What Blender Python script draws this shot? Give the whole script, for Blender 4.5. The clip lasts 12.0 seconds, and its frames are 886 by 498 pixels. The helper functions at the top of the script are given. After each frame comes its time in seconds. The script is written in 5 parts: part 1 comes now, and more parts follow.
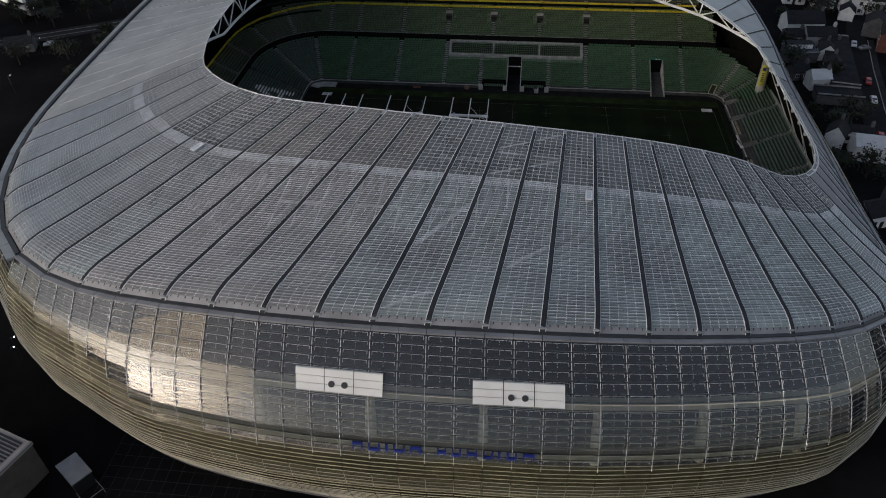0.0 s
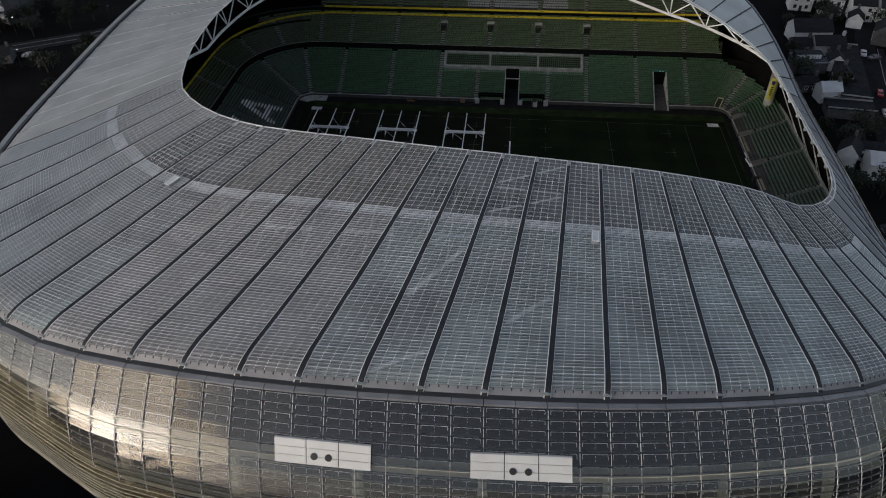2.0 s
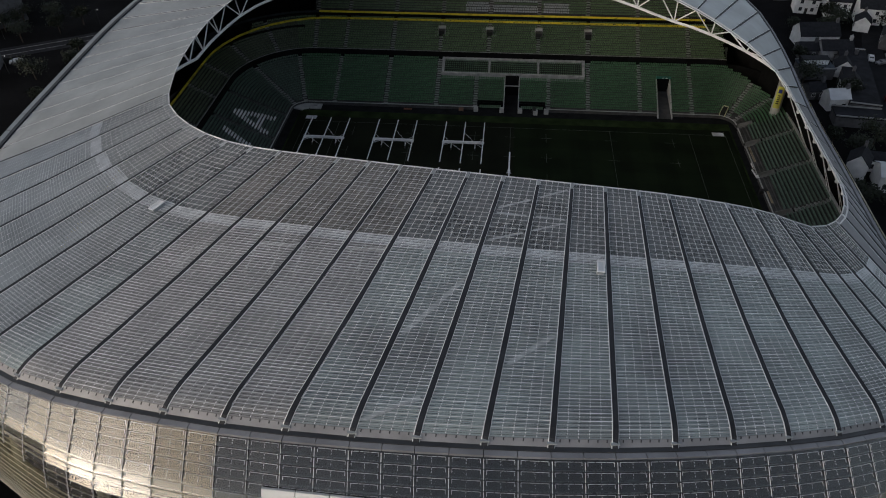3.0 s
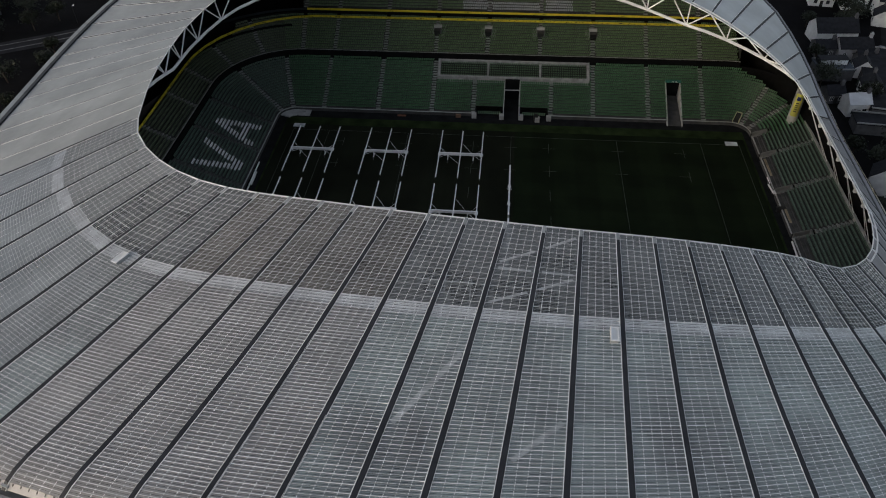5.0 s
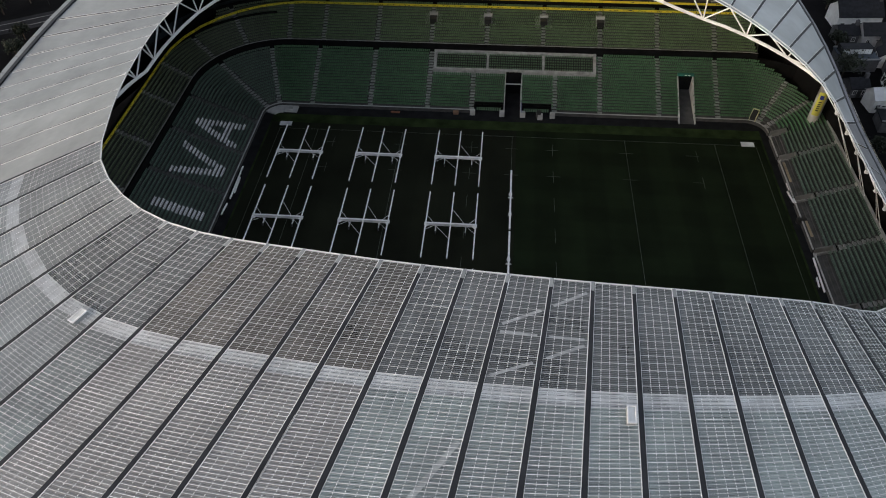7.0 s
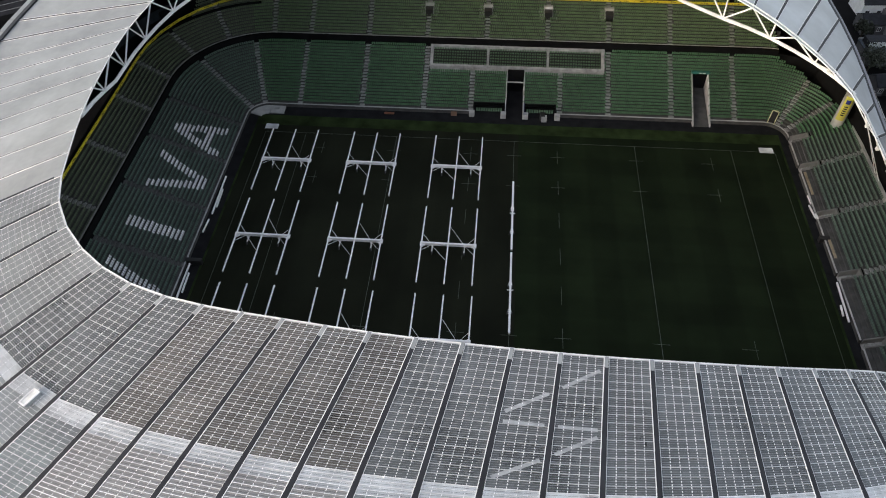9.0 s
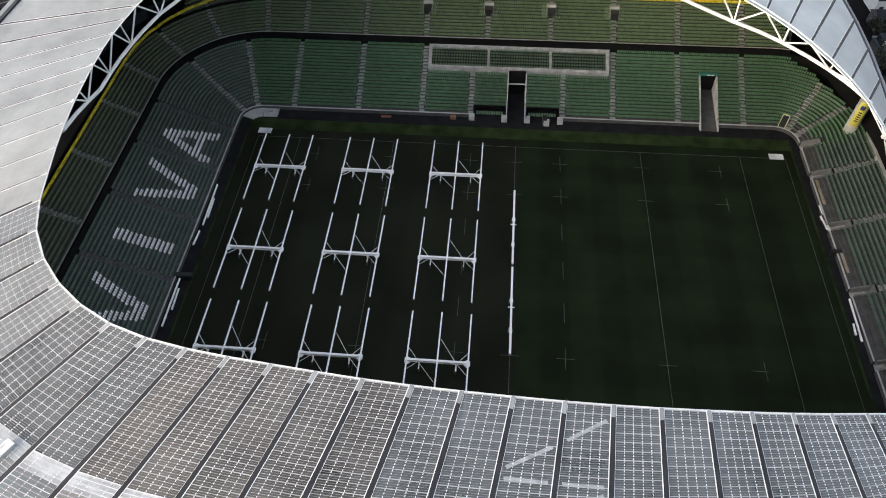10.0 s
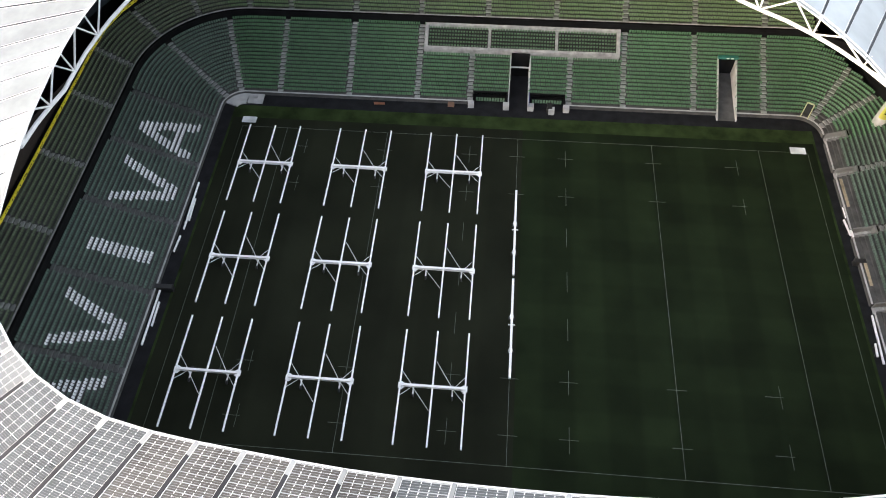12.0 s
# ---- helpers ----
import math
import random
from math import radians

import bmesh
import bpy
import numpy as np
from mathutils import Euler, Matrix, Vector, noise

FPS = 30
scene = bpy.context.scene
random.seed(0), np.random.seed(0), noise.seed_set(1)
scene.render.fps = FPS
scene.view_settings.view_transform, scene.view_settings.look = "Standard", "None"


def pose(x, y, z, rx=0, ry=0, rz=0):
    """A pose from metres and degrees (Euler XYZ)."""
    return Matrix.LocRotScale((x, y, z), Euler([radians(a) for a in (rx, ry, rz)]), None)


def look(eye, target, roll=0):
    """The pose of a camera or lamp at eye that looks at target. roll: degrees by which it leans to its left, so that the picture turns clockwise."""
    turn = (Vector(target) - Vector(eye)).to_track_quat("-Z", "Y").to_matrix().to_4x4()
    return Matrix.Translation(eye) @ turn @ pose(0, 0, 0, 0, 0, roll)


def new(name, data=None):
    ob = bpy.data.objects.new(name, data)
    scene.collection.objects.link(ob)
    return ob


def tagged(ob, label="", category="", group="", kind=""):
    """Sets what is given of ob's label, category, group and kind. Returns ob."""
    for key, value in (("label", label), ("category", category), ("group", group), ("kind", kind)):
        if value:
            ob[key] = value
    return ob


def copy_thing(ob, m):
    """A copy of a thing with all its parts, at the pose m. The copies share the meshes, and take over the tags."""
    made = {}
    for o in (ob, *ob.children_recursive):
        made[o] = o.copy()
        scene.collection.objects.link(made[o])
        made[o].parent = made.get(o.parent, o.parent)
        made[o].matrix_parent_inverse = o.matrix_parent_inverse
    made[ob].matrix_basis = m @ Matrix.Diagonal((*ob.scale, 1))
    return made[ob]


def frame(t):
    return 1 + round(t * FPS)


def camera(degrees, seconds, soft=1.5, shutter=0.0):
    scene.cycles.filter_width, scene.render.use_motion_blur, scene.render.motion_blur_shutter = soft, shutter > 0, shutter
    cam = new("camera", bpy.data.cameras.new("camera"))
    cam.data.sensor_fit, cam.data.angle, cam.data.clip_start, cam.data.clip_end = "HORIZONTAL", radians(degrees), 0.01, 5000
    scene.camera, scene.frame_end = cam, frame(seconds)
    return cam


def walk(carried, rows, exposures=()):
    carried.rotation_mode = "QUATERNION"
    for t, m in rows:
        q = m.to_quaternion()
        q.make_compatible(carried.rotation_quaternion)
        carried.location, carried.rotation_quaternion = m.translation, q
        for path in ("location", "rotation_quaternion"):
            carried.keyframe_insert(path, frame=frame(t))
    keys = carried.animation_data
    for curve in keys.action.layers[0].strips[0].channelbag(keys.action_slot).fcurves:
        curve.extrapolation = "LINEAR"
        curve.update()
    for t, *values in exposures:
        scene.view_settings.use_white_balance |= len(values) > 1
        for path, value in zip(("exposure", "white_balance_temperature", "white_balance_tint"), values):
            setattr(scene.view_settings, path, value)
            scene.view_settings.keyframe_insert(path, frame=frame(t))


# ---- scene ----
cam = camera(63.8, 12.0, soft=1.0)
PATH = [
    (0, (0.343, -162.705, 106.787), (-8.461, -86.556, 42.570), -0.99),
    (0.5, (0.141, -160.333, 106.522), (-8.496, -84.276, 42.174), -0.97),
    (1, (-0.067, -157.572, 106.405), (-8.573, -81.548, 42.000), -0.96),
    (1.5, (-0.281, -154.491, 106.414), (-8.680, -78.500, 41.956), -0.98),
    (2, (-0.504, -151.151, 106.526), (-8.809, -75.237, 41.966), -1.00),
    (2.5, (-0.735, -147.606, 106.723), (-8.952, -71.849, 41.967), -1.03),
    (3, (-0.975, -143.899, 106.985), (-9.104, -68.405, 41.911), -1.07),
    (3.5, (-1.223, -140.068, 107.297), (-9.258, -64.961, 41.766), -1.11),
    (4, (-1.480, -136.145, 107.644), (-9.413, -61.554, 41.513), -1.15),
    (4.5, (-1.743, -132.153, 108.013), (-9.565, -58.209, 41.147), -1.18),
    (5, (-2.013, -128.114, 108.393), (-9.714, -54.938, 40.673), -1.22),
    (5.5, (-2.286, -124.041, 108.776), (-9.859, -51.741, 40.107), -1.25),
    (6, (-2.562, -119.945, 109.154), (-10.001, -48.608, 39.471), -1.28),
    (6.5, (-2.836, -115.834, 109.520), (-10.141, -45.523, 38.789), -1.31),
    (7, (-3.107, -111.712, 109.873), (-10.279, -42.463, 38.087), -1.34),
    (7.5, (-3.372, -107.582, 110.208), (-10.418, -39.407, 37.389), -1.37),
    (8, (-3.626, -103.443, 110.527), (-10.558, -36.336, 36.713), -1.40),
    (8.5, (-3.865, -99.296, 110.830), (-10.699, -33.238, 36.066), -1.43),
    (9, (-4.085, -95.139, 111.121), (-10.840, -30.116, 35.448), -1.48),
    (9.5, (-4.280, -90.971, 111.406), (-10.976, -26.994, 34.842), -1.53),
    (10, (-4.447, -86.792, 111.691), (-11.101, -23.919, 34.213), -1.60),
    (10.5, (-4.579, -82.605, 111.984), (-11.204, -20.977, 33.511), -1.69),
    (11, (-4.669, -78.412, 112.296), (-11.269, -18.292, 32.660), -1.81),
    (11.5, (-4.712, -74.220, 112.640), (-11.272, -16.046, 31.568), -1.95),
    (12, (-4.701, -70.038, 113.030), (-11.175, -14.487, 30.131), -2.13),
]
EXPOSURES = [(0, 0.54, 6000, 14), (3, 0.54, 6150, 13), (5, 0.8, 6350, 13), (7, 1.34, 6480, 13), (9, 1.93, 6500, 14), (10, 2.25, 6560, 14), (10.5, 2.5, 6600, 14), (11, 2.62, 6620, 14), (12, 3.0, 6650, 14)]
walk(cam, [(t, look(eye, target, roll)) for t, eye, target, roll in PATH], EXPOSURES)

# ---- world, sun ----
SUN_AZ, SUN_EL = math.atan2(-0.55, -0.83), radians(9)      # direction towards the low sun, behind the camera's left
world = bpy.data.worlds.new("world")
scene.world = world
world.use_nodes = True
wn = world.node_tree.nodes
sky = wn.new("ShaderNodeTexSky")
sky.sky_type = "NISHITA"
sky.sun_disc = False
sky.sun_elevation = SUN_EL
sky.sun_rotation = math.pi / 2 - SUN_AZ
sky.air_density, sky.dust_density, sky.ozone_density = 1.0, 2.5, 1.5
haze = wn.new("ShaderNodeHueSaturation")
haze.inputs["Saturation"].default_value = 0.45
world.node_tree.links.new(sky.outputs["Color"], haze.inputs["Color"])
world.node_tree.links.new(haze.outputs["Color"], wn["Background"].inputs["Color"])
wn["Background"].inputs["Strength"].default_value = 0.12
sun = new("sun", bpy.data.lights.new("sun", "SUN"))
sun.data.energy, sun.data.angle, sun.data.color = 0.4, radians(42), (1.0, 0.68, 0.27)
sun.matrix_world = look((math.cos(SUN_AZ) * 300, math.sin(SUN_AZ) * 300, math.tan(SUN_EL) * 300), (0, 0, 0))


# ---- materials ----
def mat(name, base, rough=0.6, metal=0.0, vary=0.25, scale=0.4, fine=6.0, bump=0.15, spec=0.5, tint=None, island=0.0, bump_dist=0.05):
    """A surface with colour variation at two sizes, fine relief, and a shift from piece to piece."""
    m = bpy.data.materials.new(name)
    m.use_nodes = True
    n, k = m.node_tree.nodes, m.node_tree.links
    b = n["Principled BSDF"]
    co = n.new("ShaderNodeNewGeometry")
    big = n.new("ShaderNodeTexNoise")
    big.inputs["Scale"].default_value, big.inputs["Detail"].default_value = scale, 5
    small = n.new("ShaderNodeTexNoise")
    small.inputs["Scale"].default_value, small.inputs["Detail"].default_value = fine, 3
    k.new(co.outputs["Position"], big.inputs["Vector"])
    k.new(co.outputs["Position"], small.inputs["Vector"])
    ramp = n.new("ShaderNodeMapRange")
    ramp.inputs["From Min"].default_value, ramp.inputs["From Max"].default_value = 0.3, 0.7
    k.new(big.outputs["Fac"], ramp.inputs["Value"])
    mix = n.new("ShaderNodeMix")
    mix.data_type = "RGBA"
    dark = [c * (1 - vary) for c in base]
    light = [min(1, c * (1 + vary)) for c in (tint or base)]
    mix.inputs["A"].default_value = (*dark, 1)
    mix.inputs["B"].default_value = (*light, 1)
    k.new(ramp.outputs["Result"], mix.inputs["Factor"])
    hsv = n.new("ShaderNodeHueSaturation")
    k.new(mix.outputs["Result"], hsv.inputs["Color"])
    val = n.new("ShaderNodeMath")
    val.operation = "MULTIPLY_ADD"
    val.inputs[1].default_value, val.inputs[2].default_value = vary * 0.8, 1 - vary * 0.4
    k.new(small.outputs["Fac"], val.inputs[0])
    last = val
    if island:
        rnd = n.new("ShaderNodeMath")
        rnd.operation = "MULTIPLY_ADD"
        rnd.inputs[1].default_value, rnd.inputs[2].default_value = island, -island / 2
        k.new(co.outputs["Random Per Island"], rnd.inputs[0])
        add = n.new("ShaderNodeMath")
        k.new(val.outputs[0], add.inputs[0])
        k.new(rnd.outputs[0], add.inputs[1])
        last = add
    k.new(last.outputs[0], hsv.inputs["Value"])
    k.new(hsv.outputs["Color"], b.inputs["Base Color"])
    b.inputs["Roughness"].default_value, b.inputs["Metallic"].default_value = rough, metal
    b.inputs["Specular IOR Level"].default_value = spec
    if bump:
        bp = n.new("ShaderNodeBump")
        bp.inputs["Strength"].default_value, bp.inputs["Distance"].default_value = bump, bump_dist
        k.new(small.outputs["Fac"], bp.inputs["Height"])
        k.new(bp.outputs["Normal"], b.inputs["Normal"])
    return m


def clear(name, base, rough, part_clear, vary=0.2, scale=0.15, spec=0.5):
    """A see-through plastic sheet: part clear, part pale and glossy."""
    m = mat(name, base, rough, vary=vary, scale=scale, fine=2.0, bump=0.05, spec=spec)
    n, k = m.node_tree.nodes, m.node_tree.links
    tr = n.new("ShaderNodeBsdfTransparent")
    tr.inputs["Color"].default_value = (0.9, 0.94, 0.92, 1)
    mix = n.new("ShaderNodeMixShader")
    mix.inputs[0].default_value = 1 - part_clear
    k.new(tr.outputs[0], mix.inputs[1])
    k.new(n["Principled BSDF"].outputs[0], mix.inputs[2])
    k.new(mix.outputs[0], n["Material Output"].inputs["Surface"])
    return m


def glazed(name, base, part_clear, gloss, ior=1.7):
    """Smoky plastic pane: part clear, part dull, with a mirror gloss that grows at a slant."""
    m = clear(name, base, 0.35, part_clear, vary=0.35, scale=0.06, spec=0.3)
    n, k = m.node_tree.nodes, m.node_tree.links
    under = n["Material Output"].inputs["Surface"].links[0].from_socket
    shine = n.new("ShaderNodeBsdfGlossy")
    shine.inputs["Roughness"].default_value = gloss
    shine.inputs["Color"].default_value = (0.95, 0.95, 0.93, 1)
    fr = n.new("ShaderNodeFresnel")
    fr.inputs["IOR"].default_value = ior
    mix = n.new("ShaderNodeMixShader")
    k.new(fr.outputs[0], mix.inputs[0])
    k.new(under, mix.inputs[1])
    k.new(shine.outputs[0], mix.inputs[2])
    k.new(mix.outputs[0], n["Material Output"].inputs["Surface"])
    return m


M_ROOF = mat("roof_sheet", (0.31, 0.33, 0.336), 0.4, vary=0.34, scale=0.09, fine=1.1, bump=0.1, island=0.1, tint=(0.32, 0.372, 0.362))
M_BROWN = mat("stained_roof_sheet", (0.335, 0.328, 0.318), 0.45, vary=0.22, scale=0.12, fine=1.4, bump=0.1, island=0.15)
M_SMOOTH = mat("smooth_roof_sheet", (0.305, 0.325, 0.328), 0.38, vary=0.22, scale=0.1, fine=0.8, bump=0.05, island=0.08)
M_PALE_SHEET = mat("pale_roof_sheet", (0.45, 0.475, 0.485), 0.38, vary=0.15, scale=0.12, fine=0.8, bump=0.05)
M_SHEET_SOUTH = mat("pale_grey_roof_sheet", (0.325, 0.35, 0.353), 0.4, vary=0.25, scale=0.09, fine=1.1, bump=0.1, island=0.1)
M_SEAM_SOUTH = mat("dull_roof_seam", (0.56, 0.58, 0.585), 0.45, vary=0.25, scale=0.25, island=0.2)
M_SEAM = mat("roof_seam", (0.78, 0.785, 0.79), 0.4, vary=0.25, scale=0.25, island=0.25)
M_BAND = mat("roof_band", (0.66, 0.68, 0.685), 0.5, vary=0.3, scale=0.35, fine=2.0)
M_BAND_EDGE = mat("roof_band_edge", (0.5, 0.52, 0.53), 0.5, vary=0.3, scale=0.35, fine=2.0)
M_PANE = clear("roof_pane", (0.178, 0.192, 0.195), 0.25, 0.3, vary=0.4, scale=0.12)
M_STAY = mat("pale_roof_stay", (0.4, 0.415, 0.42), 0.5, vary=0.3, scale=0.8)
M_STREAK = mat("pale_sheet_streak", (0.37, 0.395, 0.4), 0.45, vary=0.35, scale=0.5, fine=2.0)
M_PANE_SOUTH = clear("milky_roof_pane", (0.275, 0.295, 0.3), 0.3, 0.22, vary=0.25, scale=0.12)
M_PANE_BROWN = clear("stained_roof_pane", (0.165, 0.153, 0.136), 0.3, 0.3, vary=0.4, scale=0.14)
M_CLIP = mat("roof_clip", (0.84, 0.845, 0.845), 0.4, vary=0.1, island=0.4)
M_STEEL = mat("white_steel", (0.84, 0.84, 0.83), 0.4, vary=0.08, scale=0.5)
M_RIG = mat("rig_white", (0.93, 0.93, 0.92), 0.45, vary=0.04)
M_GUTTER = mat("dark_gutter", (0.035, 0.037, 0.04), 0.5, vary=0.3)
M_RIB = mat("dark_rib_channel", (0.03, 0.032, 0.037), 0.55, vary=0.3, spec=0.25)
M_GLAZE = mat("glazing_strip", (0.48, 0.49, 0.495), 0.4, vary=0.2, scale=0.3, island=0.25)
M_RAIL = mat("roof_rail", (0.85, 0.855, 0.855), 0.4, vary=0.1)
M_FASCIA = mat("roof_fascia", (0.26, 0.26, 0.27), 0.4, vary=0.2, scale=0.3)
M_HEM = mat("dull_hem_trim", (0.11, 0.11, 0.115), 0.6, vary=0.3, scale=0.4)
M_THIN = mat("thin_glazing_rib", (0.27, 0.28, 0.29), 0.4, vary=0.2)
M_SHINGLE = glazed("facade_shingle", (0.05, 0.054, 0.06), 0.7, 0.07, 1.74)
# yellow-green plastic, its olive also carrying warm light that comes through
M_SHINGLE_LOW = glazed("facade_louvre", (0.085, 0.075, 0.032), 0.35, 0.12, 1.5)
# louvre edge trim, coloured pale to draw the glint along each row
M_LOUVRE_EDGE_GLINT = mat("louvre_edge_glint", (0.6, 0.57, 0.46), 0.35, vary=0.35, scale=0.15)
M_WHITE = mat("white_panel", (0.8, 0.8, 0.78), 0.45, vary=0.05, bump=0.03)
# slabs and columns behind the shingles: warm sunlight put into the base colour
M_SUN_CONC = mat("sun_toned_concrete", (0.8, 0.73, 0.55), 0.6, vary=0.1, scale=0.3)
M_BLACK = mat("black_metal", (0.02, 0.02, 0.02), 0.4)
M_BLUE = mat("blue_sign", (0.02, 0.035, 0.22), 0.4, vary=0.1)
M_CONC = mat("stand_concrete", (0.062, 0.062, 0.06), 0.85, vary=0.3, scale=0.6, bump=0.3)
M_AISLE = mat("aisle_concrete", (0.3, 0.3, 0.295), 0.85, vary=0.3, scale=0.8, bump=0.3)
# aisle concrete again, darkened in colour for the shaded closed end
M_AISLE_SHADED = mat("shaded_aisle_concrete", (0.12, 0.12, 0.118), 0.85, vary=0.3, scale=0.8, bump=0.3)
M_WALL = mat("pale_concrete", (0.42, 0.42, 0.41), 0.8, vary=0.2, scale=0.5)
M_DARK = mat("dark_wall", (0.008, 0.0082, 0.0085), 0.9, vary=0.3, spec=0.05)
M_SEAT = mat("green_seat", (0.072, 0.152, 0.08), 0.35, vary=0.15, scale=0.05, island=0.3, bump=0)
# the same seats at the two ends, with the stand's shade in the colour
M_SEAT_SHADED = mat("shaded_green_seat", (0.084, 0.126, 0.099), 0.4, vary=0.2, scale=0.05, island=0.3, bump=0)
M_SEAT_MID_SHADED = mat("shaded_olive_seat", (0.092, 0.118, 0.072), 0.4, vary=0.2, scale=0.05, island=0.3, bump=0)
# olive seats behind the lower tier, lightened in colour for sky light
M_SEAT_MID = mat("skylit_olive_seat", (0.108, 0.168, 0.082), 0.35, vary=0.15, scale=0.05, island=0.3, bump=0)
M_SEAT_PALE = mat("pale_blue_grey_seat", (0.4, 0.43, 0.45), 0.4, vary=0.1, island=0.2, bump=0)
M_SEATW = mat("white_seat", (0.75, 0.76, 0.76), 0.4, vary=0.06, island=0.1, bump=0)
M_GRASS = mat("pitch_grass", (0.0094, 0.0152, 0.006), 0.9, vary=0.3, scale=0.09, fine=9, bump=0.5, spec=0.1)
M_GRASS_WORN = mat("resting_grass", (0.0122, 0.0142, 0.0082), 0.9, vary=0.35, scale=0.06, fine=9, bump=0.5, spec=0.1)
def mown(m, width=5.5, amount=0.1, axis="X"):
    """Light and dark mowing stripes across the pitch."""
    n, k = m.node_tree.nodes, m.node_tree.links
    hsv = next(q for q in n if q.type == "HUE_SAT")
    old = hsv.inputs["Value"].links[0].from_socket
    geo = n.new("ShaderNodeNewGeometry")
    sep = n.new("ShaderNodeSeparateXYZ")
    k.new(geo.outputs["Position"], sep.inputs[0])
    wave = n.new("ShaderNodeMath")
    wave.operation = "MULTIPLY"
    wave.inputs[1].default_value = math.pi / width
    k.new(sep.outputs[axis], wave.inputs[0])
    sine = n.new("ShaderNodeMath")
    sine.operation = "SINE"
    k.new(wave.outputs[0], sine.inputs[0])
    soft = n.new("ShaderNodeMapRange")
    soft.inputs["From Min"].default_value, soft.inputs["From Max"].default_value = -0.25, 0.25
    soft.inputs["To Min"].default_value, soft.inputs["To Max"].default_value = 1 - amount, 1 + amount
    k.new(sine.outputs[0], soft.inputs["Value"])
    mul = n.new("ShaderNodeMath")
    mul.operation = "MULTIPLY"
    k.new(old, mul.inputs[0])
    k.new(soft.outputs["Result"], mul.inputs[1])
    k.new(mul.outputs[0], hsv.inputs["Value"])


mown(M_GRASS)
mown(M_GRASS, 5.0, 0.08, "Y")
mown(M_GRASS_WORN, 5.5, 0.06)
M_LINE = mat("pitch_line", (0.105, 0.12, 0.1), 0.9, vary=0.35, scale=0.7, fine=6, spec=0.1)
M_VERGE = mat("verge_grass", (0.021, 0.034, 0.011), 0.95, vary=0.5, scale=0.25, fine=5, bump=0.5, spec=0.1)
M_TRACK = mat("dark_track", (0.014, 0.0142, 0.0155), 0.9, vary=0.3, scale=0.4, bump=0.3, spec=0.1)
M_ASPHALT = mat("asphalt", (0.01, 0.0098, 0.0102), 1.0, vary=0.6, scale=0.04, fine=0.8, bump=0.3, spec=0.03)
M_YELLOW = mat("yellow_board", (0.68, 0.58, 0.035), 0.5, vary=0.1)
M_BANNER = mat("yellow_banner", (0.52, 0.5, 0.08), 0.6, vary=0.15)
M_GLASS = mat("dark_glass", (0.03, 0.035, 0.04), 0.08, vary=0.2, spec=0.8, bump=0)


# ---- mesh helpers ----
def obj(name, verts, faces, mats, parent=None, label="", slots=None, smooth=False):
    me = bpy.data.meshes.new(name)
    me.from_pydata([tuple(map(float, v)) for v in verts], [], [tuple(f) for f in faces])
    for m in (mats if isinstance(mats, (list, tuple)) else [mats]):
        me.materials.append(m)
    if slots is not None:
        me.polygons.foreach_set("material_index", np.array(slots, dtype=np.int32))
    if smooth:
        me.polygons.foreach_set("use_smooth", np.ones(len(me.polygons), dtype=bool))
    me.update()
    ob = new(name, me)
    if parent is not None:
        ob.parent = parent
    if label:
        tagged(ob, label)
    return ob


class Soup:
    """Collects loose pieces into one mesh."""

    def __init__(self):
        self.v, self.f, self.s = [], [], []

    def add(self, verts, faces, slot=0):
        n = len(self.v)
        self.v.extend(verts)
        for f in faces:
            self.f.append([i + n for i in f])
            self.s.append(slot)

    def box(self, c, ux, uy, uz, slot=0):
        c, ux, uy, uz = (np.array(a, float) for a in (c, ux, uy, uz))
        vs = [c + sx * ux + sy * uy + sz * uz for sz in (-1, 1) for sy in (-1, 1) for sx in (-1, 1)]
        self.add(vs, [(0, 2, 3, 1), (4, 5, 7, 6), (0, 1, 5, 4), (2, 6, 7, 3), (0, 4, 6, 2), (1, 3, 7, 5)], slot)

    def block(self, x0, x1, y0, y1, z0, z1, slot=0):
        self.box(((x0 + x1) / 2, (y0 + y1) / 2, (z0 + z1) / 2), ((x1 - x0) / 2, 0, 0), (0, (y1 - y0) / 2, 0), (0, 0, (z1 - z0) / 2), slot)

    def beam(self, a, b, w, h, slot=0, up=(0, 0, 1)):
        """A square bar from a to b."""
        a, b = np.array(a, float), np.array(b, float)
        d = b - a
        side = np.cross(d, up)
        side = side / (np.linalg.norm(side) + 1e-9)
        top = np.cross(side, d / np.linalg.norm(d))
        self.box((a + b) / 2, d / 2, side * w / 2, top * h / 2, slot)

    def tube(self, pts, r, n=8, slot=0, closed=False):
        pts = [np.array(p, float) for p in pts]
        base = len(self.v)
        for i, p in enumerate(pts):
            d = pts[min(i + 1, len(pts) - 1)] - pts[max(i - 1, 0)]
            d = d / (np.linalg.norm(d) + 1e-9)
            s = np.cross(d, (0, 0, 1) if abs(d[2]) < 0.95 else (1, 0, 0))
            s = s / np.linalg.norm(s)
            u = np.cross(s, d)
            for k in range(n):
                a = 2 * math.pi * k / n
                self.v.append(p + r * (math.cos(a) * s + math.sin(a) * u))
        for i in range(len(pts) - 1):
            for k in range(n):
                q = (k + 1) % n
                self.f.append([base + i * n + k, base + i * n + q, base + (i + 1) * n + q, base + (i + 1) * n + k])
                self.s.append(slot)
        self.f.append([base + k for k in range(n)])
        self.f.append([base + (len(pts) - 1) * n + k for k in range(n)][::-1])
        self.s += [slot, slot]

    def make(self, name, mats, parent=None, label="", smooth=False):
        return obj(name, self.v, self.f, mats, parent, label, self.s, smooth)


def empty(name, label, category, group="", kind="", at=(0, 0, 0)):
    e = new(name)
    e.location = at
    return tagged(e, label, category, group, kind)


